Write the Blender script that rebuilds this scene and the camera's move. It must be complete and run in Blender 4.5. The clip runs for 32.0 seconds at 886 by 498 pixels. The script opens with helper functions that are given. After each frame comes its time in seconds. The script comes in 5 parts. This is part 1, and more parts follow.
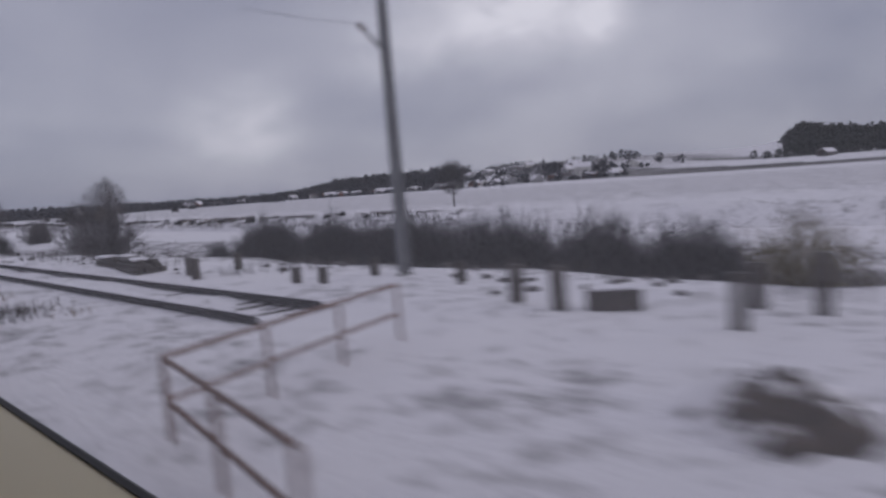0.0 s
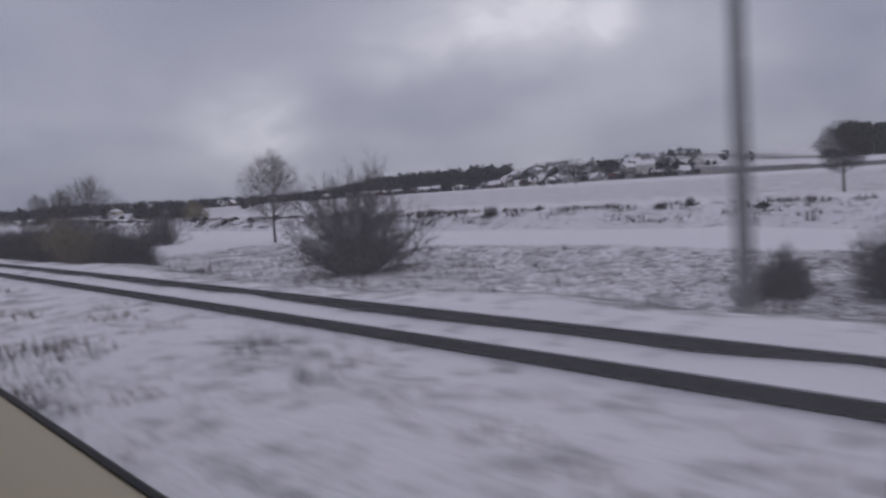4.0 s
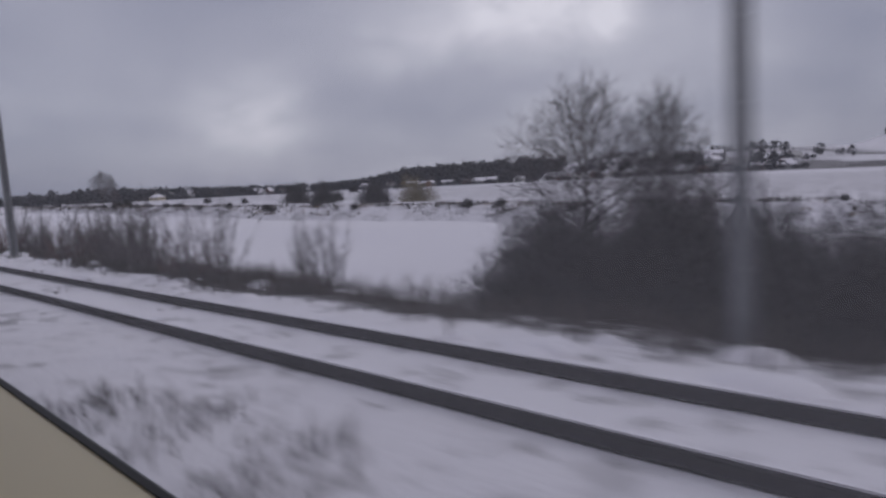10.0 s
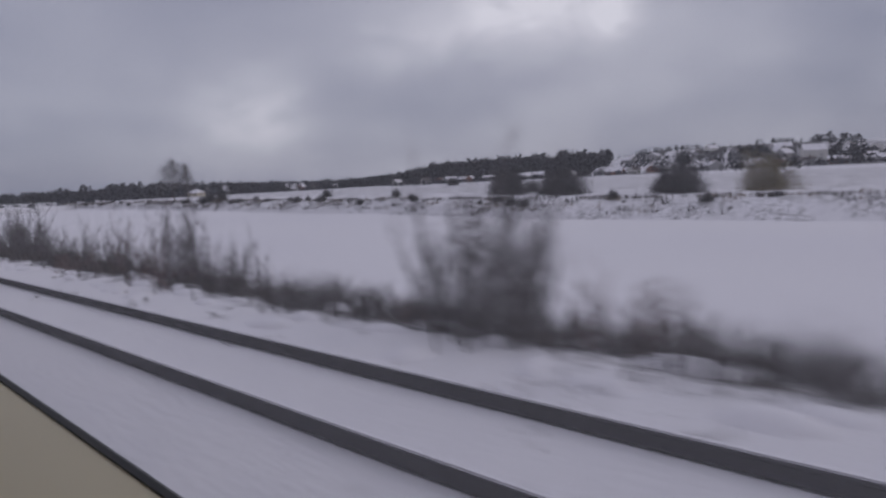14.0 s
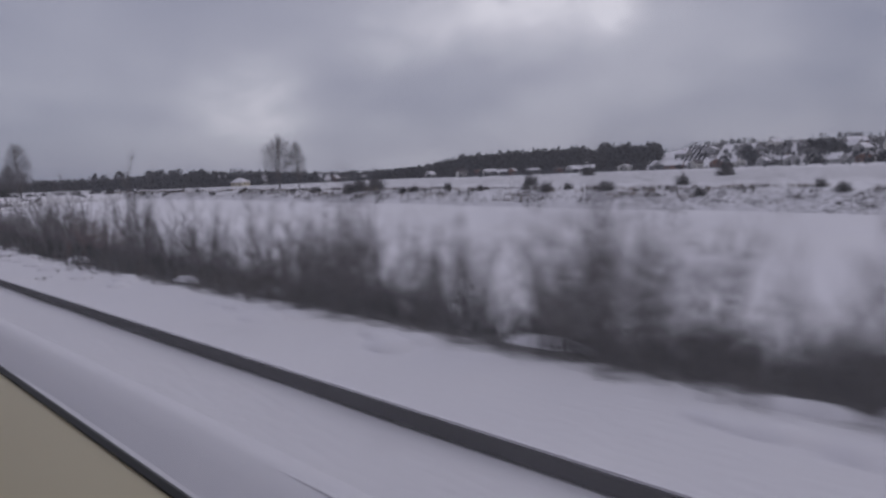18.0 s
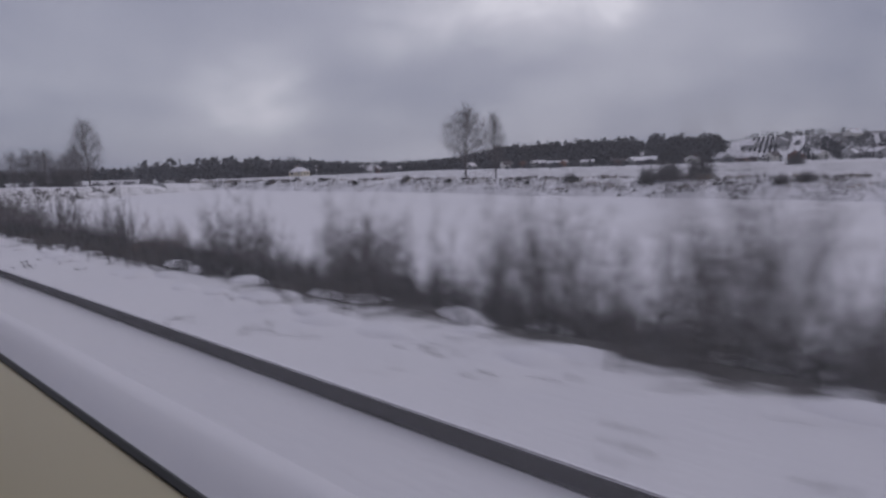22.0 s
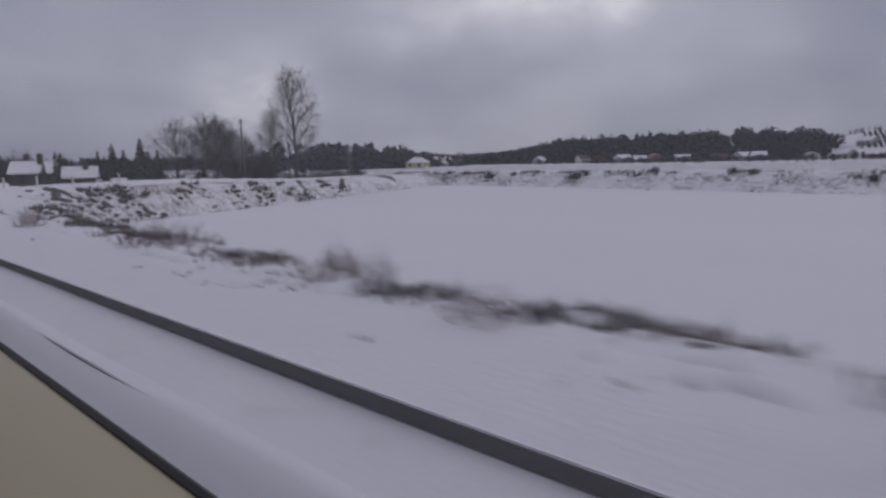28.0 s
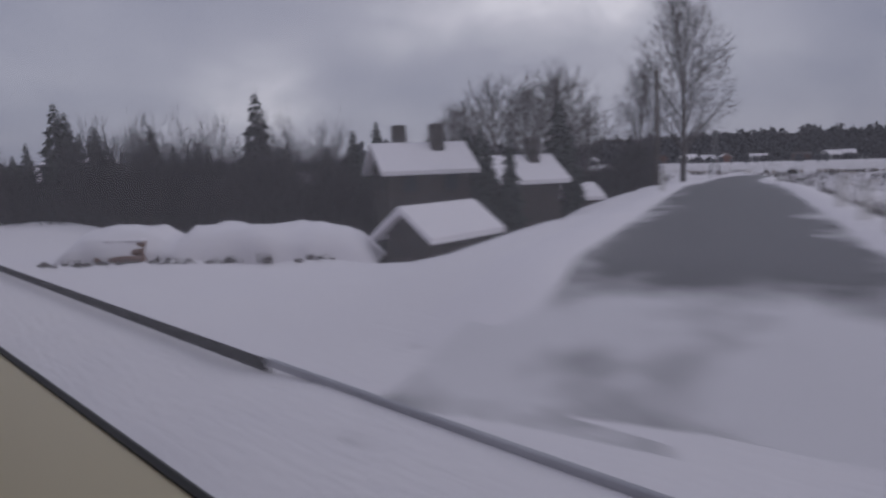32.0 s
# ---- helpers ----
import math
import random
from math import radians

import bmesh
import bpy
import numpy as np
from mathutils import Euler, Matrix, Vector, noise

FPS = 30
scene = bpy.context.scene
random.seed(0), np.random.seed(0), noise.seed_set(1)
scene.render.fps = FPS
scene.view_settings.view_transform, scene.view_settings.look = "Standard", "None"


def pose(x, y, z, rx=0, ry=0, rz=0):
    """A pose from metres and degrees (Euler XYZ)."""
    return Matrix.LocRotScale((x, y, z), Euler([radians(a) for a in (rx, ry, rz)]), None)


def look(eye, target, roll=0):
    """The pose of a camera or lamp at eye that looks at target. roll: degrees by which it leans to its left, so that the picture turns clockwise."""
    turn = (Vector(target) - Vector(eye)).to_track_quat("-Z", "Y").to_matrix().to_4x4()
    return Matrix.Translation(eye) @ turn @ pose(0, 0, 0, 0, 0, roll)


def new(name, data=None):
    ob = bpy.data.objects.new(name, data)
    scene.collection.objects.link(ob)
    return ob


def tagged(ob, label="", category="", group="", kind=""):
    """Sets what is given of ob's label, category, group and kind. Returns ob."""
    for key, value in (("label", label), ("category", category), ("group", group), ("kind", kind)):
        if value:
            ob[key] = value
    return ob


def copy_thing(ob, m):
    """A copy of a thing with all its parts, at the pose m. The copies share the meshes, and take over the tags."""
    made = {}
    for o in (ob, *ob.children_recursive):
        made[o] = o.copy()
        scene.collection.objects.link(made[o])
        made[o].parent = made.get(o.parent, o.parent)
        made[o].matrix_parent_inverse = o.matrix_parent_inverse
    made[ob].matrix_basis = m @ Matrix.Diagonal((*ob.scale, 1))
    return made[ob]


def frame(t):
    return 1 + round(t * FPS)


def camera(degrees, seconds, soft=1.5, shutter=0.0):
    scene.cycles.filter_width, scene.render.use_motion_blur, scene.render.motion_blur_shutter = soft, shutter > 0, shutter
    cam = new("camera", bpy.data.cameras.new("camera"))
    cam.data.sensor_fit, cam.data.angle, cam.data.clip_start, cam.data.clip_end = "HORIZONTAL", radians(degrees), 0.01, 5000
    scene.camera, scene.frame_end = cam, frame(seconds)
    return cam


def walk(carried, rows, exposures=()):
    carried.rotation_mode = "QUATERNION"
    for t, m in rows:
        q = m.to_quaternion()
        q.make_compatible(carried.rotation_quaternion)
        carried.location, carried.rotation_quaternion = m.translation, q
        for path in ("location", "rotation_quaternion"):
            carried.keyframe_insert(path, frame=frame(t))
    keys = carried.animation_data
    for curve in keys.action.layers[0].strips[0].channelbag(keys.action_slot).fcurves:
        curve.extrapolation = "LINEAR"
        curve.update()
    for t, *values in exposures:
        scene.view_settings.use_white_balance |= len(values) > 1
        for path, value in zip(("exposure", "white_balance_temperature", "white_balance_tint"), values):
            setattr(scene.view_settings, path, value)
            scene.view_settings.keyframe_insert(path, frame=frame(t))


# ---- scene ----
cam = camera(67.0, 32.0, soft=2.5, shutter=0.62)

# The train runs along +y at an even speed; the eye sits behind its right-hand window.
SPEED = 15.5
EYE = 2.3
# seconds, heading, tilt, lean
TURNS = [
    (0, -46.0, -5.7, 4.7), (1, -45.8, -5.5, 4.5), (2, -45.6, -5.8, 4.4), (3, -45.4, -5.6, 4.5), (4.2, -45.2, -5.5, 4.4),
    (5.2, -45.2, -5.4, 4.1), (6, -45.2, -5.5, 3.7), (7, -45.4, -5.7, 3.6), (8, -45.1, -5.9, 3.3), (9, -45.2, -5.9, 3.3),
    (10, -45.4, -6.0, 3.3), (11, -45.2, -5.9, 3.2), (12, -45.3, -6.1, 3.2), (13, -45.3, -6.2, 3.3), (14, -45.3, -6.2, 3.3),
    (15.5, -45.3, -6.3, 3.3), (17, -45.3, -6.4, 3.2), (18, -45.4, -6.7, 2.6), (19, -45.2, -6.9, 2.5), (20, -45.5, -7.1, 2.1),
    (21, -45.1, -7.0, 2.0), (22, -45.2, -7.3, 2.2), (23, -45.1, -7.3, 2.0), (24, -45.0, -7.5, 1.8), (25, -45.2, -7.4, 1.6),
    (26.5, -45.1, -7.6, 1.6), (28, -45.0, -7.7, 1.5), (29, -44.9, -7.5, 1.8), (30, -45.1, -7.5, 2.0), (31, -44.8, -7.2, 1.7),
    (32, -44.9, -7.4, 2.0)]
walk(cam, [(t, pose(0, SPEED * t, EYE, 90 + tilt, lean, head)) for t, head, tilt, lean in TURNS],
     [(0, -0.12), (9, -0.10), (13, -0.14), (20, -0.16), (25, -0.19), (28, -0.25), (32, -0.25)])

# ---- light: a low overcast winter sky, with a pale hidden sun ----
SUN_UP, SUN_TURN = radians(24), radians(150)
world = bpy.data.worlds.new("overcast_sky")
scene.world = world
world.use_nodes = True
wn, wl = world.node_tree.nodes, world.node_tree.links
wn.clear()


def wnode(kind, **values):
    n = wn.new(kind)
    for k, v in values.items():
        n.inputs[k].default_value = v
    return n


def wmath(op, a, b):
    n = wn.new("ShaderNodeMath")
    n.operation = op
    for i, v in enumerate((a, b)):
        if isinstance(v, (int, float)):
            n.inputs[i].default_value = v
        else:
            wl.new(v, n.inputs[i])
    return n.outputs[0]


coord = wn.new("ShaderNodeTexCoord")
split = wn.new("ShaderNodeSeparateXYZ")
wl.new(coord.outputs["Generated"], split.inputs[0])
up = wmath("MAXIMUM", split.outputs[2], 0.0)
deep = wmath("ADD", up, 0.42)
flat = wn.new("ShaderNodeCombineXYZ")
wl.new(wmath("DIVIDE", split.outputs[0], deep), flat.inputs[0])
wl.new(wmath("DIVIDE", split.outputs[1], deep), flat.inputs[1])
flat.inputs[2].default_value = 3.7
banks = wnode("ShaderNodeTexNoise", Scale=1.55, Detail=6.0, Roughness=0.5, Distortion=0.25)
wl.new(flat.outputs[0], banks.inputs["Vector"])
cloud = wn.new("ShaderNodeValToRGB")
cloud.color_ramp.elements[0].position, cloud.color_ramp.elements[0].color = 0.38, (0.79, 0.83, 1.16, 1)
cloud.color_ramp.elements[1].position, cloud.color_ramp.elements[1].color = 0.82, (2.54, 2.50, 2.82, 1)
thin = wmath("ADD", wmath("MULTIPLY", banks.outputs["Fac"], 0.42), 0.285)
rag = wnode("ShaderNodeTexNoise", Scale=5.2, Detail=8.0, Roughness=0.6, Distortion=0.5)
wl.new(flat.outputs[0], rag.inputs["Vector"])
shred = wmath("MULTIPLY", wmath("MAXIMUM", wmath("SUBTRACT", rag.outputs["Fac"], 0.22), 0.0), 3.6)
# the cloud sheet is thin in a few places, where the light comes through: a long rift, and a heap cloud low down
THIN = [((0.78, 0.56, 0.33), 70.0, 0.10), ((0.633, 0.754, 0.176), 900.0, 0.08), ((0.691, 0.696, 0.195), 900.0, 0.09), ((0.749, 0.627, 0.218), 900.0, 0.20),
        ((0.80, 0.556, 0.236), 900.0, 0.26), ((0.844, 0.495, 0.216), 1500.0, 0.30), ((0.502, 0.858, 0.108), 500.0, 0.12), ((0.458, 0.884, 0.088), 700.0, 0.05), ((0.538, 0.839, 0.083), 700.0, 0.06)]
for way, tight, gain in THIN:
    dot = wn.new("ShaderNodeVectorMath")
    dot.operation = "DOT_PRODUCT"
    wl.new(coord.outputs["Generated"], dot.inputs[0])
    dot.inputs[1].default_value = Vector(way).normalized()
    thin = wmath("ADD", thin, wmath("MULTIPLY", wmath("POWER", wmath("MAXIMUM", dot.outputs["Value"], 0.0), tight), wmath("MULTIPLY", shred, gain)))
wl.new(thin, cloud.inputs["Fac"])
rise = wmath("ADD", wmath("MULTIPLY", up, 0.35), 1.0)
scaled = wn.new("ShaderNodeVectorMath")
scaled.operation = "SCALE"
wl.new(cloud.outputs["Color"], scaled.inputs[0])
wl.new(rise, scaled.inputs["Scale"])
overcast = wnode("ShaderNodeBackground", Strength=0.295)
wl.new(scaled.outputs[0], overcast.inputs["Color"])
sky = wn.new("ShaderNodeTexSky")
sky.sky_type, sky.sun_disc = "NISHITA", False
sky.sun_elevation, sky.sun_rotation = SUN_UP, SUN_TURN
clear = wnode("ShaderNodeBackground", Strength=0.05)
wl.new(sky.outputs[0], clear.inputs["Color"])
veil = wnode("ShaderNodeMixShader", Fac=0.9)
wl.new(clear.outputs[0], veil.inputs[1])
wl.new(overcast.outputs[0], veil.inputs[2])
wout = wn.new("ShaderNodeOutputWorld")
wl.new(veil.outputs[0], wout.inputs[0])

sun_lamp = bpy.data.lights.new("hidden_sun", "SUN")
sun_lamp.energy, sun_lamp.angle, sun_lamp.color = 0.25, radians(30), (1.0, 0.96, 0.9)
sun = new("hidden_sun", sun_lamp)
sun.matrix_world = look((0, 0, 0), (-math.sin(SUN_TURN) * math.cos(SUN_UP), -math.cos(SUN_TURN) * math.cos(SUN_UP), -math.sin(SUN_UP)))

# ---- materials ----


class Mat:
    """A small builder of node materials."""

    def __init__(self, name, rough=0.8, metal=0.0):
        self.m = bpy.data.materials.new(name)
        self.m.use_nodes = True
        self.n, self.l = self.m.node_tree.nodes, self.m.node_tree.links
        self.b = self.n["Principled BSDF"]
        self.b.inputs["Roughness"].default_value, self.b.inputs["Metallic"].default_value = rough, metal
        self.c = self.n.new("ShaderNodeTexCoord")

    def noise(self, scale, detail=4.0, stretch=(1, 1, 1), rough=0.55):
        mp = self.n.new("ShaderNodeMapping")
        mp.inputs["Scale"].default_value = stretch
        self.l.new(self.c.outputs["Object"], mp.inputs[0])
        t = self.n.new("ShaderNodeTexNoise")
        t.inputs["Scale"].default_value, t.inputs["Detail"].default_value, t.inputs["Roughness"].default_value = scale, detail, rough
        self.l.new(mp.outputs[0], t.inputs["Vector"])
        return t.outputs["Fac"]

    def ramp(self, fac, *stops):
        r = self.n.new("ShaderNodeValToRGB")
        while len(r.color_ramp.elements) < len(stops):
            r.color_ramp.elements.new(0.5)
        for e, (p, c) in zip(r.color_ramp.elements, stops):
            e.position, e.color = p, (*c, 1)
        self.l.new(fac, r.inputs["Fac"])
        return r.outputs["Color"]

    def mix(self, fac, a, b, how="MIX"):
        x = self.n.new("ShaderNodeMix")
        x.data_type, x.blend_type = "RGBA", how
        for slot, v in ((0, fac), (6, a), (7, b)):
            if isinstance(v, (int, float)):
                x.inputs[slot].default_value = v
            elif isinstance(v, tuple):
                x.inputs[slot].default_value = (*v, 1)
            else:
                self.l.new(v, x.inputs[slot])
        return x.outputs[2]

    def math(self, op, a, b):
        x = self.n.new("ShaderNodeMath")
        x.operation = op
        for i, v in enumerate((a, b)):
            if isinstance(v, (int, float)):
                x.inputs[i].default_value = v
            else:
                self.l.new(v, x.inputs[i])
        return x.outputs[0]

    def attribute(self, name):
        a = self.n.new("ShaderNodeAttribute")
        a.attribute_name = name
        return a.outputs["Fac"]

    def vary(self, colour, amount=0.25):
        """Lighter and darker from object to object."""
        o = self.n.new("ShaderNodeObjectInfo")
        f = self.math("ADD", self.math("MULTIPLY", o.outputs["Random"], amount), 1 - amount / 2)
        v = self.n.new("ShaderNodeVectorMath")
        v.operation = "SCALE"
        self.l.new(colour, v.inputs[0])
        self.l.new(f, v.inputs["Scale"])
        return v.outputs[0]

    def paint(self, colour, bump=None, depth=0.1, dist=0.02):
        if isinstance(colour, tuple):
            self.b.inputs["Base Color"].default_value = (*colour, 1)
        else:
            self.l.new(colour, self.b.inputs["Base Color"])
        if bump is not None:
            k = self.n.new("ShaderNodeBump")
            k.inputs["Strength"].default_value, k.inputs["Distance"].default_value = depth, dist
            self.l.new(bump, k.inputs["Height"])
            self.l.new(k.outputs[0], self.b.inputs["Normal"])
        return self.m


def simple(name, low, high, scale, rough=0.8, metal=0.0, stretch=(1, 1, 1), vary=0.2, depth=0.3, dist=0.01):
    k = Mat(name, rough, metal)
    n = k.noise(scale, 5.0, stretch)
    c = k.ramp(n, (0.3, low), (0.7, high))
    big = k.noise(scale * 0.13, 3.0)
    c = k.mix(0.35, c, k.ramp(big, (0.35, tuple(v * 0.7 for v in low)), (0.65, high)))
    return k.paint(k.vary(c, vary) if vary else c, n, depth, dist)


SNOW = (0.83, 0.80, 0.825)
k = Mat("snowy_ground", 0.9)
grain, lump, patch = k.noise(9.0, 6.0), k.noise(0.9, 4.0), k.noise(0.12, 3.0)
snow = k.mix(0.4, k.ramp(lump, (0.3, (0.77, 0.745, 0.78)), (0.7, SNOW)), k.ramp(patch, (0.35, (0.79, 0.765, 0.79)), (0.65, (0.86, 0.83, 0.835))))
turf = k.ramp(grain, (0.3, (0.028, 0.026, 0.026)), (0.7, (0.092, 0.080, 0.073)))
bare = k.math("ADD", k.math("MULTIPLY", k.noise(1.9, 8.0, (1, 0.85, 1), 0.72), 0.72), k.math("MULTIPLY", k.attribute("bare"), 0.62))
bare = k.math("ADD", bare, k.math("MULTIPLY", k.noise(0.33, 4.0), 0.30))
edge = k.ramp(bare, (0.68, (0, 0, 0)), (0.88, (1, 1, 1)))
M_GROUND = k.paint(k.mix(edge, snow, turf), k.math("ADD", grain, lump), 0.5, 0.08)

k = Mat("snow_on_ice", 0.85)
wind = k.noise(0.05, 5.0, (1, 0.35, 1))
M_ICE = k.paint(k.mix(0.45, k.ramp(k.noise(0.5, 5.0), (0.3, (0.80, 0.775, 0.80)), (0.7, SNOW)), k.ramp(wind, (0.3, (0.76, 0.735, 0.77)), (0.7, (0.87, 0.84, 0.845)))), k.noise(2.0, 5.0), 0.25, 0.05)
k = Mat("fresh_snow", 0.9)
M_SNOW = k.paint(k.ramp(k.noise(4.0, 5.0), (0.3, (0.77, 0.745, 0.78)), (0.7, SNOW)), k.noise(14.0, 4.0), 0.3, 0.02)
k = Mat("slushy_asphalt", 0.55)
wet = k.noise(0.55, 7.0, (1, 1, 1), 0.62)
tar = k.ramp(k.noise(40, 3.0), (0.3, (0.05, 0.05, 0.056)), (0.7, (0.10, 0.10, 0.11)))
M_ROAD = k.paint(k.mix(k.ramp(k.math("ADD", k.math("MULTIPLY", wet, 0.8), k.math("MULTIPLY", k.attribute("bare"), 0.5)), (0.55, (0, 0, 0)), (0.8, (0.94, 0.94, 0.94))), tar, (0.73, 0.71, 0.735)), k.noise(30, 3.0), 0.2, 0.01)
M_RAIL = simple("rusty_rail_side", (0.016, 0.015, 0.018), (0.034, 0.030, 0.033), 3.0, 0.7, 0.0, (1, 0.2, 1), 0.1)
M_RAILTOP = simple("worn_rail_head", (0.30, 0.30, 0.33), (0.45, 0.45, 0.48), 4.0, 0.35, 0.8, (1, 0.1, 1), 0.0)
M_SLEEPER = simple("dark_wooden_sleeper", (0.04, 0.034, 0.03), (0.10, 0.085, 0.075), 6.0, 0.85, 0, (1, 5, 1))
M_CONCRETE = simple("weathered_concrete", (0.20, 0.20, 0.205), (0.34, 0.335, 0.33), 4.0)
M_STEEL = simple("grey_painted_steel", (0.15, 0.155, 0.165), (0.23, 0.235, 0.245), 5.0, 0.6, 0.3)
M_RUST = simple("rusty_painted_steel", (0.14, 0.085, 0.065), (0.27, 0.17, 0.135), 6.0, 0.75, 0.1)
M_PORCELAIN = simple("brown_porcelain", (0.09, 0.05, 0.04), (0.14, 0.08, 0.06), 3.0, 0.25)
M_BARK = simple("winter_bark", (0.045, 0.040, 0.040), (0.115, 0.10, 0.095), 5.0, 0.9, 0, (1, 1, 0.3))
M_TWIG = simple("bare_twigs", (0.060, 0.052, 0.052), (0.13, 0.11, 0.105), 2.0, 0.9, vary=0.35)
M_WILLOW = simple("dark_willow_twigs", (0.036, 0.032, 0.034), (0.085, 0.072, 0.070), 2.0, 0.9, vary=0.3)
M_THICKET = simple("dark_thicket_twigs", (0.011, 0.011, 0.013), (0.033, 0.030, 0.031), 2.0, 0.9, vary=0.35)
M_TWIGRED = simple("reddish_twigs", (0.10, 0.058, 0.048), (0.20, 0.12, 0.10), 2.0, 0.9, vary=0.3)
M_TWIGOCHRE = simple("ochre_willow_twigs", (0.12, 0.10, 0.055), (0.22, 0.185, 0.10), 2.0, 0.9, vary=0.3)
M_NEEDLE = simple("dark_conifer_needles", (0.014, 0.02, 0.018), (0.04, 0.05, 0.042), 1.5, 0.85, vary=0.3)
M_WOODS = simple("far_winter_wood", (0.032, 0.036, 0.045), (0.056, 0.058, 0.067), 0.12, 0.9, vary=0.2)
M_BLUEBOX = simple("blue_plastic", (0.03, 0.14, 0.32), (0.05, 0.20, 0.42), 6.0, 0.5)
M_YOUNG = simple("pale_young_wood", (0.15, 0.15, 0.16), (0.25, 0.245, 0.25), 0.12, 0.9, vary=0.2)
M_GRASS = simple("dry_winter_grass", (0.14, 0.105, 0.08), (0.30, 0.24, 0.18), 1.0, 0.9, vary=0.3)
M_STONE = simple("bank_stone", (0.10, 0.095, 0.095), (0.25, 0.24, 0.235), 2.0, 0.85)
M_BEIGE = simple("beige_laminate", (0.80, 0.70, 0.46), (0.86, 0.76, 0.52), 1.2, 0.45, 0, (1, 1, 1), 0.0, 0.04, 0.002)
M_RUBBER = simple("black_rubber_seal", (0.018, 0.018, 0.018), (0.035, 0.034, 0.033), 12.0, 0.5, 0, (1, 1, 1), 0.0, 0.05, 0.002)
M_COACH = simple("coach_steel_skin", (0.16, 0.17, 0.19), (0.22, 0.23, 0.25), 2.0, 0.4, 0.2)
M_FLOOR = simple("grey_vinyl_floor", (0.13, 0.13, 0.13), (0.2, 0.2, 0.2), 8.0, 0.6, vary=0)
WALLS = [simple("white_plaster", (0.62, 0.60, 0.57), (0.74, 0.72, 0.69), 0.9), simple("cream_plaster", (0.50, 0.44, 0.33), (0.62, 0.55, 0.42), 0.9),
         simple("grey_plaster", (0.30, 0.30, 0.31), (0.42, 0.41, 0.41), 0.9), simple("red_brick_wall", (0.15, 0.075, 0.06), (0.27, 0.14, 0.11), 2.5),
         simple("dark_board_wall", (0.03, 0.026, 0.025), (0.07, 0.058, 0.052), 2.5)]
M_TILE = simple("dark_roof_tile", (0.05, 0.045, 0.047), (0.12, 0.10, 0.10), 2.5)
k = Mat("window_pane", 0.08)
M_PANE = k.paint((0.03, 0.035, 0.04))

# ---- helpers for shapes ----


def mesh_of(name, verts, faces, mat, smooth=False):
    me = bpy.data.meshes.new(name)
    me.from_pydata([tuple(v) for v in verts], [], faces)
    me.materials.append(mat)
    if smooth:
        me.polygons.foreach_set("use_smooth", [True] * len(me.polygons))
    me.update()
    return me


class Shape:
    """Gathers vertices and faces of one mesh."""

    def __init__(self):
        self.v, self.f = [], []

    def add(self, verts, faces):
        o = len(self.v)
        self.v.extend(verts)
        self.f.extend(tuple(i + o for i in f) for f in faces)
        return self

    def box(self, c, s, bevel=0.0, turn=0.0):
        """A box of centre c and size s with chamfered upright and level edges."""
        b = min(bevel, min(s) * 0.45)
        hx, hy, hz = s[0] / 2, s[1] / 2, s[2] / 2
        rings = [(-hz, b), (-hz + b, 0), (hz - b, 0), (hz, b)] if b else [(-hz, 0), (hz, 0)]
        vs, co, si = [], math.cos(turn), math.sin(turn)
        for z, i in rings:
            x, y = hx - i, hy - i
            ring = [(x, y - b), (x - b, y), (-x + b, y), (-x, y - b), (-x, -y + b), (-x + b, -y), (x - b, -y), (x, -y + b)] if b else [(x, y), (-x, y), (-x, -y), (x, -y)]
            vs += [(c[0] + px * co - py * si, c[1] + px * si + py * co, c[2] + z) for px, py in ring]
        n = 8 if b else 4
        fs = [tuple(range(n))[::-1], tuple(range(len(vs) - n, len(vs)))]
        for r in range(len(rings) - 1):
            fs += [(r * n + i, r * n + (i + 1) % n, (r + 1) * n + (i + 1) % n, (r + 1) * n + i) for i in range(n)]
        return self.add(vs, fs)

    def tube(self, pts, radii, n=4, cap=False):
        pts = [Vector(p) for p in pts]
        vs, fs = [], []
        for i, (p, r) in enumerate(zip(pts, radii)):
            d = (pts[min(i + 1, len(pts) - 1)] - pts[max(i - 1, 0)]).normalized()
            a = d.cross(Vector((0.31, 0.95, 0.05)) if abs(d.y) < 0.9 else Vector((1, 0, 0))).normalized()
            b = d.cross(a)
            vs += [tuple(p + (a * math.cos(t * math.tau / n) + b * math.sin(t * math.tau / n)) * r) for t in range(n)]
        for r in range(len(pts) - 1):
            fs += [(r * n + i, r * n + (i + 1) % n, (r + 1) * n + (i + 1) % n, (r + 1) * n + i) for i in range(n)]
        if cap:
            fs += [tuple(range(n))[::-1], tuple(range(len(vs) - n, len(vs)))]
        return self.add(vs, fs)

    def prism(self, outline, y0, y1):
        """An outline in x and z, drawn out from y0 to y1."""
        n = len(outline)
        vs = [(x, y0, z) for x, z in outline] + [(x, y1, z) for x, z in outline]
        fs = [(i, (i + 1) % n, n + (i + 1) % n, n + i) for i in range(n)] + [tuple(range(n))[::-1], tuple(range(n, 2 * n))]
        return self.add(vs, fs)

    def mesh(self, name, mat, smooth=False):
        return mesh_of(name, self.v, self.f, mat, smooth)


def part(name, shape, mat, parent, label="", smooth=False):
    ob = new(name, shape if isinstance(shape, bpy.types.Mesh) else shape.mesh(name, mat, smooth))
    ob.parent = parent
    if label:
        ob["label"] = label
    return ob


def thing(name, label, category, group="", at=(0, 0, 0), turn=0.0):
    ob = tagged(new(name), label, category, group)
    ob.empty_display_size = 0.2
    ob.matrix_world = pose(*at, 0, 0, turn)
    return ob


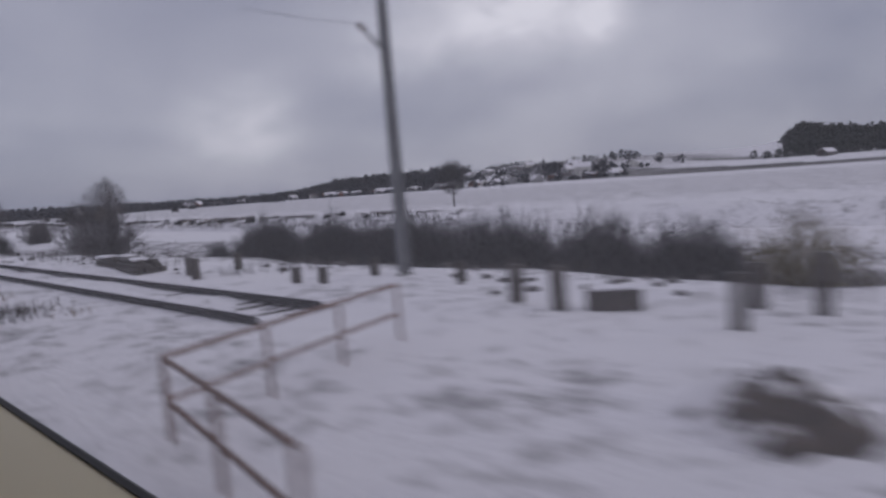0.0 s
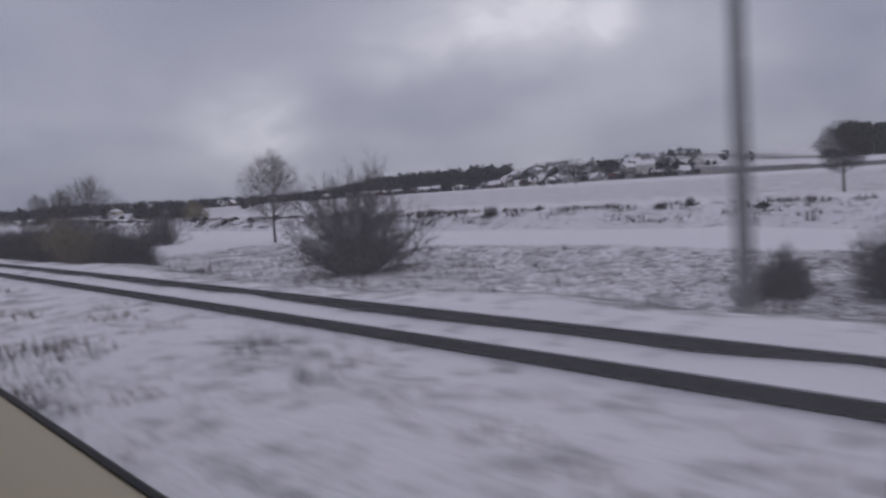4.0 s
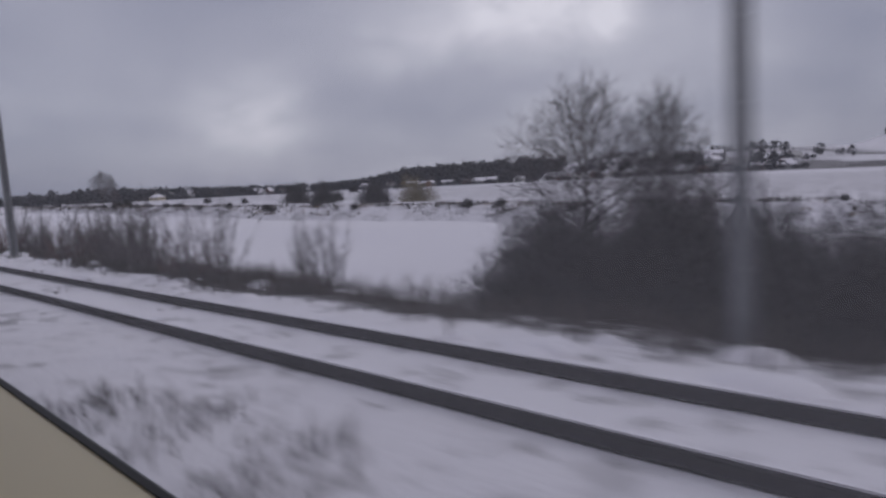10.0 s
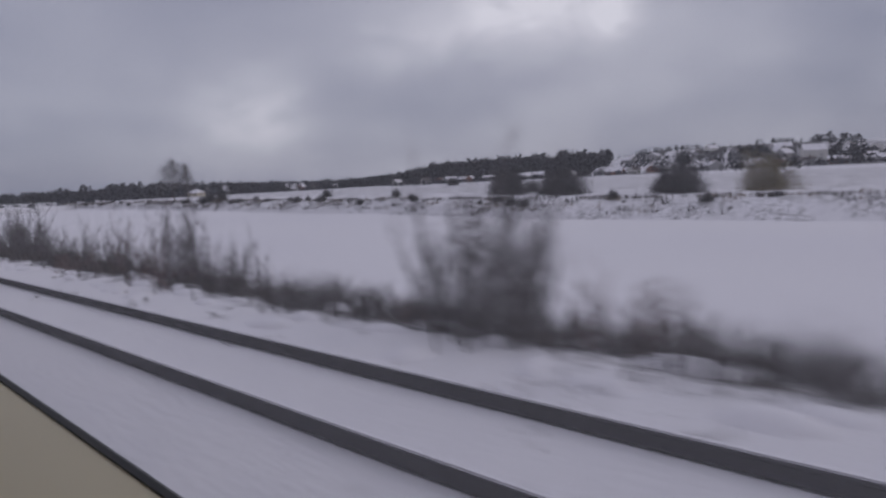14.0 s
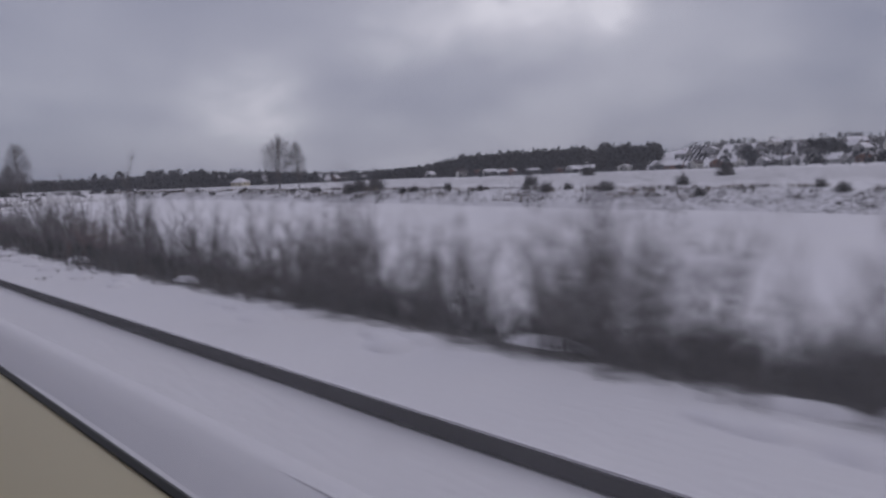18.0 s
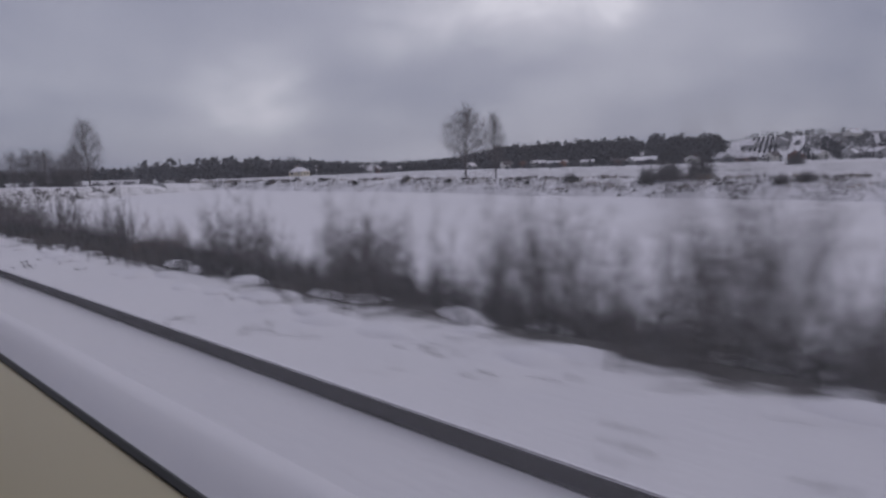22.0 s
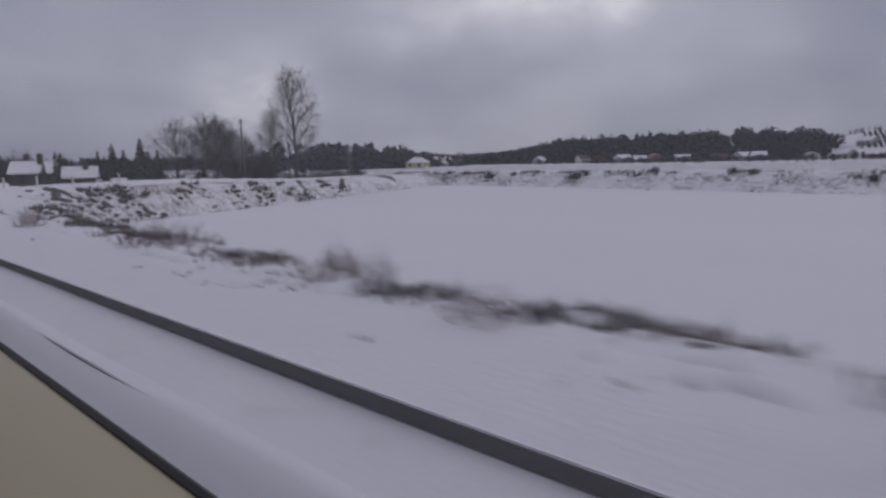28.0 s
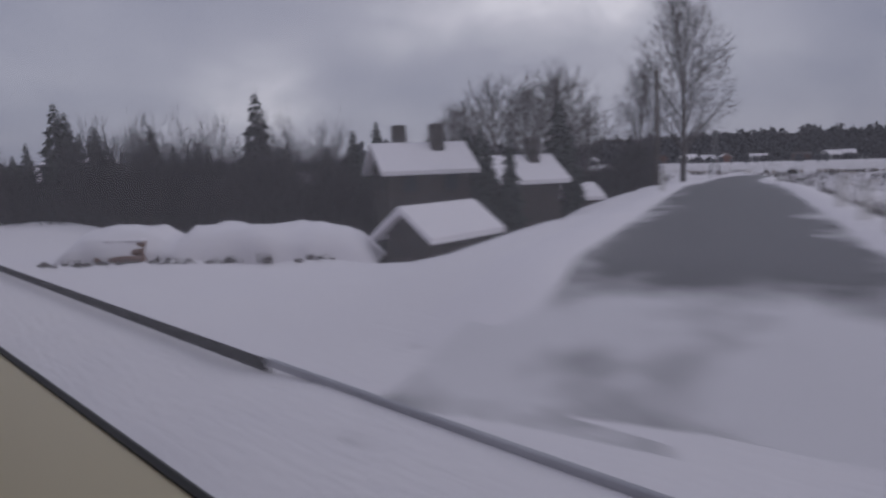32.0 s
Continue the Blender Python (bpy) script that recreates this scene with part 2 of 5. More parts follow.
def ease(a, b, x):
    t = np.clip((x - a) / (b - a), 0, 1)
    return t * t * (3 - 2 * t)


# ---- the lie of the land ----
TRACK = 3.25


def smooth_line(y, ys, xs):
    """A gently rounded line through a few places."""
    return sum(np.interp(np.asarray(y, float) + d, ys, xs) for d in (-14, -7, 0, 7, 14)) / 5


def ice_level(y):
    """The frozen lake lies further below the railway at the start than at the end."""
    return -4.3 + 1.5 * ease(150, 420, np.asarray(y, float))


def side_track(y):
    """The second track's middle: it comes in from the far side of the station's end."""
    return smooth_line(y, (0, 18, 40, 90, 125, 141, 172, 203, 266, 310), (7.35, 7.38, 7.82, 7.75, 6.75, 6.3, 5.45, 4.75, 3.53, TRACK))


def verge(y):
    """Where the railway's flat top ends."""
    return smooth_line(y, (0, 25, 45, 62, 100, 140, 195, 230, 290, 320, 350, 395, 437, 452, 467, 478, 486, 496), (14.5, 13.6, 11.7, 10.6, 9.6, 8.8, 7.5, 7.0, 6.9, 6.75, 7.2, 6.8, 7.8, 8.5, 8.9, 9.9, 11.5, 16.0))


def near_shore(y):
    return 52 - 34 * ease(140, 205, y)


def far_shore(y):
    return smooth_line(y, (60, 110, 190, 280, 310, 345, 375, 405, 500), (65, 69, 71, 69, 72, 74, 76, 80, 90)) + 1.1 * np.sin(y * 0.09) + 0.6 * np.sin(y * 0.23)


ROAD_AT, ROAD_SLOPE = 496.1, 0.40


def road_level(x):
    """The road climbs from the crossing on to the dike, and sinks again towards its far end."""
    return -0.3 + 0.95 * ease(4.6, 9.5, x) * ease(62, 28, x)


def dike(x, y):
    """Distance from the middle of the road that leaves the level crossing."""
    return np.abs(y - (ROAD_AT + ROAD_SLOPE * x)) * 0.93


def land(x, y):
    x, y = np.asarray(x, float), np.asarray(y, float)
    v, n, f = verge(y), near_shore(y), far_shore(y)
    ice_z = ice_level(y)
    low = ice_z - 0.15 - 0.7 * ease(24, 34, x) * ease(52, 44, x)
    bed = ice_z - 1.2
    z = np.full(np.broadcast(x, y).shape, -0.2)
    # down the side of the railway bank to the meadow or the lake
    meadow = low + 0.35 * ease(n - 8, n - 2, x) + (bed - low) * ease(n - 2, n + 5, x)
    z = z + (meadow + 0.2) * ease(v, v + 12 - 3.5 * ease(150, 250, y), x)
    # up the far bank, then fields that fall away to the foot of the hill
    z = z + (ice_z + 1.9 - bed) * ease(f - 3.0, f + 4.0, x)
    z = z - 5.6 * ease(f - 60, 620, x) * ease(f, f + 30, x)
    # the village hill, and a higher one behind it
    z = z + 8.0 * ease(585, 735, x) * ease(655, 596, y) * ease(320, 430, y) * ease(2400, 1500, x)
    z = z + (15 * ease(575, 740, x) * (0.4 + 0.6 * ease(230, 500, y)) + 3 * ease(740, 1300, x)) * ease(1015, 925, y)
    z = z + 21 * ease(940, 1600, x) * ease(110, 20, y - 0.277 * x)
    # the dike with its road, where the lake ends
    away = y - (ROAD_AT + ROAD_SLOPE * x)
    level = -0.3 + (road_level(x) + 0.3) * ease(9.0, 3.4, away)
    z = z + (level - z) * ease(-8.4, -3.2, away) * ease(1.0, 6.0, x) * ease(110, 78, x)
    # low gardens behind the road, and the filled-in level crossing
    z = z - 2.2 * ease(6.0, 11.5, away) * ease(11, 16, x) * ease(1500, 900, y) * ease(150, 100, x)
    z = z + 0.19 * ease(490.5, 491.6, y) * ease(504.0, 502.6, y) * ease(9, 6, x) * ease(-6, -5, x)
    return z


def field_patch(x, y):
    """How bare each strip of hillside field is: some ploughed, some under snow."""
    return 0.5 + 0.5 * np.sin(np.floor((y + 0.35 * x) / 58.0) * 12.9898 + np.floor((x - 0.2 * y) / 120.0) * 78.233)


def ground_sheet():
    xs = np.unique(np.concatenate([np.linspace(-700, -40, 12), np.linspace(-40, 0, 12), np.arange(0, 34, 0.8), np.arange(34, 110, 1.6), np.arange(110, 300, 10), np.arange(300, 900, 14), np.geomspace(900, 4600, 24)]))
    ys = np.unique(np.concatenate([np.linspace(-900, -40, 16), np.arange(-40, 640, 2.0), np.arange(640, 1100, 9), np.geomspace(1100, 4600, 24)]))
    gx, gy = np.meshgrid(xs, ys, indexing="ij")
    gz = land(gx, gy)
    v = verge(gy)
    for i in range(gx.shape[0]):
        if xs[i] < -2 or xs[i] > 320:
            continue
        for j in range(gx.shape[1]):
            if -60 < ys[j] < 660:
                p = Vector((xs[i] * 0.35, ys[j] * 0.35, 0))
                calm = 0.0 if dike(xs[i], ys[j]) < 4.2 else 0.18 if xs[i] < 8 else 1.0
                gz[i, j] += (0.16 * noise.noise(p) + 0.30 * noise.noise(p * 0.23) * (xs[i] > 9)) * calm
    n, f = near_shore(gy), far_shore(gy)
    away = gy - (ROAD_AT + ROAD_SLOPE * gx)
    bare = 0.24 * np.ones_like(gx)
    bare += 0.66 * ease(v - 0.4, v + 1.0, gx) * ease(v + 11, v + 6, gx) * (0.10 + 0.90 * ease(415, 390, gy)) * (0.34 + 0.66 * ease(150, 178, gy)) * (1 - 0.5 * ease(170, 190, gy) * ease(268, 248, gy)) * ease(492, 482, gy)
    bare += 0.15 * ease(v + 3, v + 10, gx) * ease(n + 4, n - 4, gx) * ease(190, 140, gy)
    bare += 0.07 * ease(f - 3, f - 1, gx) * ease(f + 7, f + 3, gx) * (0.3 + 0.7 * ease(170, 250, gy))
    bare += 0.10 * ease(-10.5, -9, away) * ease(-4.2, -5.5, away) * ease(12, 20, gx) * ease(110, 95, gx)
    bare += 0.10 * ease(f + 10, f + 40, gx) * ease(420, 250, gx)
    bare += 0.40 * field_patch(gx, gy) * ease(480, 600, gx) * ease(1100, 800, gx)
    bare += 0.05 * ease(170, 120, gy) * ease(-2, 2, gx) * ease(7.5, 5.5, gx)
    bare -= 0.7 * ease(553, 562, gy) * ease(609, 602, gy) * ease(575, 592, gx) * ease(800, 760, gx)
    bare -= 0.12 * ease(185, 240, gy) * ease(0.5, -0.5, gx - v)
    ny = len(ys)
    verts = np.stack([gx, gy, gz], -1).reshape(-1, 3)
    faces = [(i * ny + j, (i + 1) * ny + j, (i + 1) * ny + j + 1, i * ny + j + 1) for i in range(len(xs) - 1) for j in range(ny - 1)]
    me = mesh_of("ground", verts, faces, M_GROUND, True)
    me.attributes.new("bare", "FLOAT", "POINT").data.foreach_set("value", np.clip(bare, 0, 1).ravel().astype(np.float32))
    return tagged(new("ground", me), "snow-covered ground with dry grass showing through", "ground", kind="structure")


ground_sheet()
ice = Shape()
ice_y = list(range(-60, 640, 6))
for y in ice_y:
    ice.v += [(float(near_shore(y)) - 7, y, float(ice_level(y)) - 1.6), (float(near_shore(y)) - 1, y, float(ice_level(y)) - 0.03), (float(near_shore(y)) + 8, y, float(ice_level(y))), (float(far_shore(y)) - 1.5, y, float(ice_level(y))), (float(far_shore(y)) + 3, y, float(ice_level(y)))]
ice.f = [(i * 5 + c, i * 5 + c + 1, i * 5 + c + 6, i * 5 + c + 5) for i in range(len(ice_y) - 1) for c in range(4)]
tagged(new("water", ice.mesh("water", M_ICE, True)), "frozen lake evenly covered with white snow", "lake", kind="structure")

# the road on the dike
road = Shape()
road_x = np.concatenate([np.arange(4.3, 14, 0.4), np.arange(14, 76, 1.2)])
slush = []
for x in road_x:
    bend = 0.010 * max(0.0, x - 58) ** 2
    for i, w in enumerate((-2.0, -1.1, 0.0, 1.1, 2.0)):
        w *= 1 + 0.4 * float(ease(11.5, 6.0, x))
        yy = ROAD_AT + ROAD_SLOPE * x + w * 1.07 - bend
        wob = 0.25 * noise.noise(Vector((x * 0.5, w, 2.0))) if i in (0, 4) else 0
        road.v.append((x - w * 0.39, yy + wob, float(land(x - w * 0.39, yy)) + (0.035 + 0.03 * (1 - abs(w) / 2.0)) * float(ease(4.5, 7.5, x)) - 0.03 * float(ease(5.2, 4.3, x))))
        slush.append(min(0.74, 0.10 + 0.9 * float(ease(9.6, 6.8, x)) + (0.40 if i in (0, 4) else 0)))
road.f = [(r * 5 + c, (r + 1) * 5 + c, (r + 1) * 5 + c + 1, r * 5 + c + 1) for r in range(len(road_x) - 1) for c in range(4)]
me = road.mesh("road", M_ROAD, True)
me.attributes.new("bare", "FLOAT", "POINT").data.foreach_set("value", np.array(slush, np.float32))
tagged(new("road", me), "narrow wet asphalt road with slush and snowy edges", "road", kind="structure")

# ploughed snow along both edges of the road
for q in (-1, 1):
    s = Shape()
    xs = np.arange(8.2 if q < 0 else 6.8, 74, 0.7)
    for x in xs:
        bend = 0.010 * max(0.0, x - 58) ** 2
        h = (0.16 + 0.10 * noise.noise(Vector((x * 0.6, q, 7.0)))) * float(ease(xs[0], xs[0] + 2, x))
        for w, e in ((1.85, -0.06), (2.05, 0.7), (2.35, 1.0), (2.7, 0.65), (3.2, -0.15)):
            wob = 0.18 * noise.noise(Vector((x * 0.9, w, q * 3.0)))
            px, py = x - q * w * 0.39, ROAD_AT + ROAD_SLOPE * x + q * (w + wob) * 1.07 - bend
            s.v.append((px, py, float(land(px, py)) + h * e))
    s.f = [(i * 5 + j, (i + 1) * 5 + j, (i + 1) * 5 + j + 1, i * 5 + j + 1) for i in range(len(xs) - 1) for j in range(4)]
    tagged(new("roadside_snow", s.mesh("roadside_snow", M_SNOW, True)), "low ridge of ploughed snow along the road's edge", "snow", kind="structure")

# ---- railway ----


def rail_mesh(name, line, y0, y1, step, top=None):
    """A flat-bottomed rail along x = line(y), its head's top at z = 0."""
    outline = [(-0.03, -0.18), (0.03, -0.18), (0.014, -0.155), (0.012, -0.045), (0.034, -0.035), (0.035, -0.006), (0.032, 0.0), (-0.032, 0.0), (-0.035, -0.006), (-0.034, -0.035), (-0.016, -0.05), (-0.018, -0.155)]
    n, s, ys = len(outline), Shape(), np.arange(y0, y1 + step, step)
    for y in ys:
        x = float(line(y))
        s.v += [(x + px, float(y), pz) for px, pz in outline]
    for r in range(len(ys) - 1):
        s.f += [(r * n + i, r * n + (i + 1) % n, (r + 1) * n + (i + 1) % n, (r + 1) * n + i) for i in range(n)]
    s.f += [tuple(range(n))[::-1], tuple(range(len(s.v) - n, len(s.v)))]
    me = s.mesh(name, M_RAIL)
    me.materials.append(top or M_RAILTOP)
    for p in me.polygons:
        if abs(p.normal.z) > 0.9 and p.center.z > -0.004:
            p.material_index = 1
    return me


GAUGE = 1.58
side = tagged(new("railway_track"), "snowed-in siding with dark rails, ending bluntly", "railway track", kind="structure")
for s in (-1, 1):
    part("rail", rail_mesh("rail", lambda y, s=s: side_track(y) + s * GAUGE / 2, 11.8, 491.0, 3.99, M_SNOW), M_RAIL, side)
    cap = Shape()
    for y in np.arange(12, 488, 4.0):
        a, b = float(side_track(y)) + s * GAUGE / 2, float(side_track(y + 4)) + s * GAUGE / 2
        o = len(cap.v)
        for x, yy in ((a, y), (b, y + 4)):
            cap.v += [(x + 0.03, float(yy), 0.003), (x + 0.16, float(yy), -0.10), (x + 0.30, float(yy), -0.19), (x - 0.02, float(yy), 0.012)]
        cap.f += [(o + 3, o, o + 4, o + 7), (o, o + 1, o + 5, o + 4), (o + 1, o + 2, o + 6, o + 5)]
    part("snow_ridge", cap, M_SNOW, side, "snow lying against the rail", True)
# further on the near rail is drifted over, but for a few short lengths
drift = Shape()
ys = np.arange(246, 492, 1.0)
for y in ys:
    x = float(side_track(y)) - GAUGE / 2
    h = 0.012 * float(ease(246, 258, y)) + 0.06 * noise.noise(Vector((y * 0.21, 0.5, 0))) - 0.16 * float(ease(258, 246, y)) - 0.03 * float(ease(487, 490, y))
    drift.v += [(x - 0.5, float(y), -0.24), (x - 0.22, float(y), -0.08 + h), (x - 0.05, float(y), 0.0 + h), (x + 0.06, float(y), 0.0 + h), (x + 0.25, float(y), -0.09 + h), (x + 0.5, float(y), -0.24)]
drift.f = [(i * 6 + j, (i + 1) * 6 + j, (i + 1) * 6 + j + 1, i * 6 + j + 1) for i in range(len(ys) - 1) for j in range(5)]
part("snow_drift", drift, M_SNOW, side, "snow drifted over the near rail", True)
tie = Shape().box((0, 0, 0), (2.6, 0.24, 0.16), 0.02).mesh("sleeper", M_SLEEPER)
for i in range(24):
    y = 12.2 + i * 0.62
    o = part("sleeper", tie, M_SLEEPER, side)
    o.location = (float(side_track(y)), y, -0.298 + 0.018 * math.sin(i * 2.1))
main = tagged(new("railway_track"), "main line under the train, dark rails in snow", "railway track", kind="structure")
for s in (-1, 1):
    part("rail", rail_mesh("rail", lambda y, s=s: -1.15 + s * GAUGE / 2 + 0 * y, -60, 560, 20.0), M_RAIL, main)
# beyond the blunt gap of the crossing the siding goes on
part("rail", rail_mesh("rail", lambda y: TRACK + GAUGE / 2 + 0 * y, 503.2, 620, 8.0, M_SNOW), M_RAIL, side)
part("groove_rail", Shape().box((TRACK + GAUGE / 2, 497.1, -0.05), (0.06, 12.2, 0.10), 0.01), M_RAILTOP, side, "bright rail head set flush in the crossing")

# ---- the train that carries the eye: open coaches with a long window band ----


def coach():
    t = thing("railway_coach", "railway coach with beige inner panels and a long window", "train coach", "coaches of the train")
    L = 24.96
    part("floor", Shape().box((-1.15, L / 2, 1.12), (2.9, L, 0.10)), M_FLOOR, t)
    part("underframe", Shape().box((-1.15, L / 2, 0.92), (2.3, L, 0.28)), M_COACH, t)
    part("outer_panel", Shape().prism([(0.345, 0.85), (0.40, 0.85), (0.44, 0.9), (0.44, 1.72), (0.40, 1.76), (0.345, 1.80)], 0, L), M_COACH, t)
    part("inner_panel", Shape().prism([(0.15, 1.17), (0.20, 1.17), (0.24, 1.80), (0.345, 1.80), (0.345, 1.835), (0.12, 1.835)], 0, L), M_BEIGE, t)
    part("window_sill", Shape().prism([(0.04, 1.845), (0.05, 1.835), (0.335, 1.835), (0.335, 1.884), (0.06, 1.874), (0.045, 1.864)], 0, L), M_BEIGE, t, "smooth beige window sill")
    part("window_seal", Shape().prism([(0.335, 1.80), (0.356, 1.80), (0.356, 1.876), (0.352, 1.886), (0.345, 1.890), (0.335, 1.888)], 0, L), M_RUBBER, t, "black rubber window seal")
    p = part("window_pane", Shape().prism([(0.350, 1.88), (0.355, 1.88), (0.355, 3.02), (0.350, 3.02)], 0, L), M_GLASS, t, "hazy, dirty window pane")
    p.visible_shadow = False
    part("upper_panel", Shape().prism([(0.30, 2.98), (0.44, 2.98), (0.44, 3.10), (0.20, 3.36), (0.12, 3.30)], 0, L), M_BEIGE, t)
    # Unseen roof, added so the sill is lit only through the windows.
    arc = [(-1.15 + 1.6 * math.cos(a), 3.08 + 0.55 * math.sin(a)) for a in np.linspace(0, math.pi, 13)]
    inner = [(-1.15 + 1.52 * math.cos(a), 3.06 + 0.47 * math.sin(a)) for a in np.linspace(math.pi, 0, 13)]
    part("roof", Shape().prism(arc + inner, 0, L), M_COACH, t)
    # Unseen far side, its window band added to bring light to the sill.
    part("far_wall", Shape().prism([(-2.74, 0.85), (-2.62, 0.85), (-2.60, 1.88), (-2.74, 1.88)], 0, L), M_BEIGE, t)
    p = part("window_pane", Shape().prism([(-2.68, 1.88), (-2.674, 1.88), (-2.674, 2.98), (-2.68, 2.98)], 0, L), M_GLASS, t)
    p.visible_shadow = False
    part("far_upper_panel", Shape().prism([(-2.74, 2.98), (-2.60, 2.98), (-2.50, 3.36), (-2.74, 3.12)], 0, L), M_BEIGE, t)
    for y in (4.2, L - 4.2):
        b = part("bogie", Shape().box((-1.15, y, 0.62), (2.0, 2.9, 0.34), 0.05), M_STEEL, t)
        for dy in (-1.15, 1.15):
            for s in (-1, 1):
                c = (-1.15 + s * 0.78, y + dy, 0.46)
                part("wheel", Shape().tube([(c[0] - 0.06, c[1], c[2]), (c[0] + 0.06, c[1], c[2])], [0.46, 0.46], 20, True), M_RAIL, b)
    return t


k = Mat("dirty_glass", 0.1)
film = k.ramp(k.noise(3.0, 5.0, (1, 0.02, 1.0)), (0.25, (0.045, 0.045, 0.045)), (0.75, (0.085, 0.085, 0.085)))
dust, see, both = k.n.new("ShaderNodeBsdfTranslucent"), k.n.new("ShaderNodeBsdfTransparent"), k.n.new("ShaderNodeMixShader")
dust.inputs["Color"].default_value = (0.78, 0.77, 0.80, 1)
k.l.new(film, both.inputs[0])
k.l.new(see.outputs[0], both.inputs[1])
k.l.new(dust.outputs[0], both.inputs[2])
k.l.new(both.outputs[0], k.n["Material Output"].inputs["Surface"])
M_GLASS = k.m
first = coach()
first.matrix_world = pose(0, -50, 0)
for i in range(1, 24):
    copy_thing(first, pose(0, -50 + 25.0 * i, 0))

# ---- masts ----


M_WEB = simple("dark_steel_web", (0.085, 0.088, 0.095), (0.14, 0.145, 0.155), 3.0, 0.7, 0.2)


def mast(height=9.5, arms=1, stub=False):
    t = thing("catenary_mast", "grey concrete and steel railway mast with side arm", "mast", "masts along the siding")
    part("foundation", Shape().box((0, 0, -0.15), (0.6, 0.5, 0.6), 0.08), M_CONCRETE, t)
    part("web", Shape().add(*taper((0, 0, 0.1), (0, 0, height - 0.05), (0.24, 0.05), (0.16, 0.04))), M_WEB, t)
    w0, w1 = 0.135, 0.09
    for s in (-1, 1):
        part("leg", Shape().add(*taper((s * w0, 0, 0.2), (s * w1, 0, height), (0.065, 0.19), (0.05, 0.13))), M_STEEL, t)
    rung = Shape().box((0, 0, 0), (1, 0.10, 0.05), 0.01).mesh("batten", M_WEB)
    for i in range(int(height / 0.55)):
        z = 0.6 + i * 0.55
        o = part("batten", rung, M_WEB, t)
        w = w0 + (w1 - w0) * z / height
        o.location, o.scale = (0, 0.02 * (-1) ** i, z), (2 * w, 1, 1)
    for i in range(arms):
        z = height - 0.9 - i * 1.5
        part("arm", Shape().tube([(-0.08, 0, z - 2.45), (-0.35, 0, z - 2.24), (-0.66, 0, z - 1.99)], [0.055, 0.05, 0.045], 8, True), M_STEEL, t)
        part("insulator", Shape().tube([(-0.66 - 0.028 * j, 0, z - 1.99 + 0.021 * j) for j in range(9)], [0.04, 0.07] * 4 + [0.04], 10, True), M_PORCELAIN, t)
        part("span_wire", Shape().tube([(-0.88, 0, z - 1.83), (-2.4, 0, z - 1.89), (-4.2, 0, z - 1.86)], [0.006] * 3, 5, True), M_WEB, t)
    return t


def taper(a, b, s0, s1):
    vs = [(a[0] + i * s0[0] / 2, a[1] + j * s0[1] / 2, a[2]) for i, j in ((1, 1), (-1, 1), (-1, -1), (1, -1))] + [(b[0] + i * s1[0] / 2, b[1] + j * s1[1] / 2, b[2]) for i, j in ((1, 1), (-1, 1), (-1, -1), (1, -1))]
    return vs, [(3, 2, 1, 0), (4, 5, 6, 7)] + [(i, (i + 1) % 4, 4 + (i + 1) % 4, 4 + i) for i in range(4)]


MASTS = [(12.3, 13.6), (11.8, 66.5), (9.8, 136.2), (9.0, 158.4), (7.9, 191.0), (7.3, 211.8), (5.8, 266.1), (5.9, 325.3), (6.1, 383.3), (6.1, 434.3), (5.3, 481.85)]
first = mast()
first.matrix_world = pose(*MASTS[0], float(land(*MASTS[0])) - 0.05)
for i, (x, y) in enumerate(MASTS[1:]):
    copy_thing(first, pose(x, y, float(land(x, y)) - 0.05, 0, 0, (0, 2, -3)[i % 3]))

# ---- bare trees and shrubs ----
rng = np.random.default_rng(5)


def sprig(s, p, d, length, r0, n, bend, sides=3, tip=0.25):
    """One tapering, bending branch; returns its points."""
    pts, rad, q, v = [p], [r0], Vector(p), Vector(d).normalized()
    for i in range(n):
        v = (v + Vector(rng.normal(0, bend, 3)) + Vector((0, 0, 0.08))).normalized()
        q = q + v * (length / n)
        pts.append(q.copy())
        rad.append(r0 * (1 - (1 - tip) * (i + 1) / n))
    s.tube(pts, rad, sides)
    return pts, v


def spike(s, p, d, length, r):
    """One fine twig that runs out to a point."""
    p, d = Vector(p), Vector(d).normalized()
    a = d.orthogonal().normalized() * r
    b = d.cross(a)
    o = len(s.v)
    s.v += [tuple(p + a), tuple(p - a * 0.5 + b * 0.87), tuple(p - a * 0.5 - b * 0.87), tuple(p + d * length)]
    s.f += [(o, o + 1, o + 3), (o + 1, o + 2, o + 3), (o + 2, o, o + 3)]


def spray(s, p, d, length, r):
    """A flat, ragged spray of the finest twigs."""
    p, d = Vector(p), Vector(d).normalized()
    a = d.cross(Vector(rng.normal(0, 1, 3))).normalized() * r
    o = len(s.v)
    s.v += [tuple(p + a), tuple(p - a), tuple(p + d * length)]
    s.f.append((o, o + 1, o + 2))


def off(v, angle):
    """v turned aside by about that angle, to any side."""
    a = Vector(rng.normal(0, 1, 3)).cross(v).normalized()
    return (v * math.cos(angle) + a * math.sin(angle)).normalized()


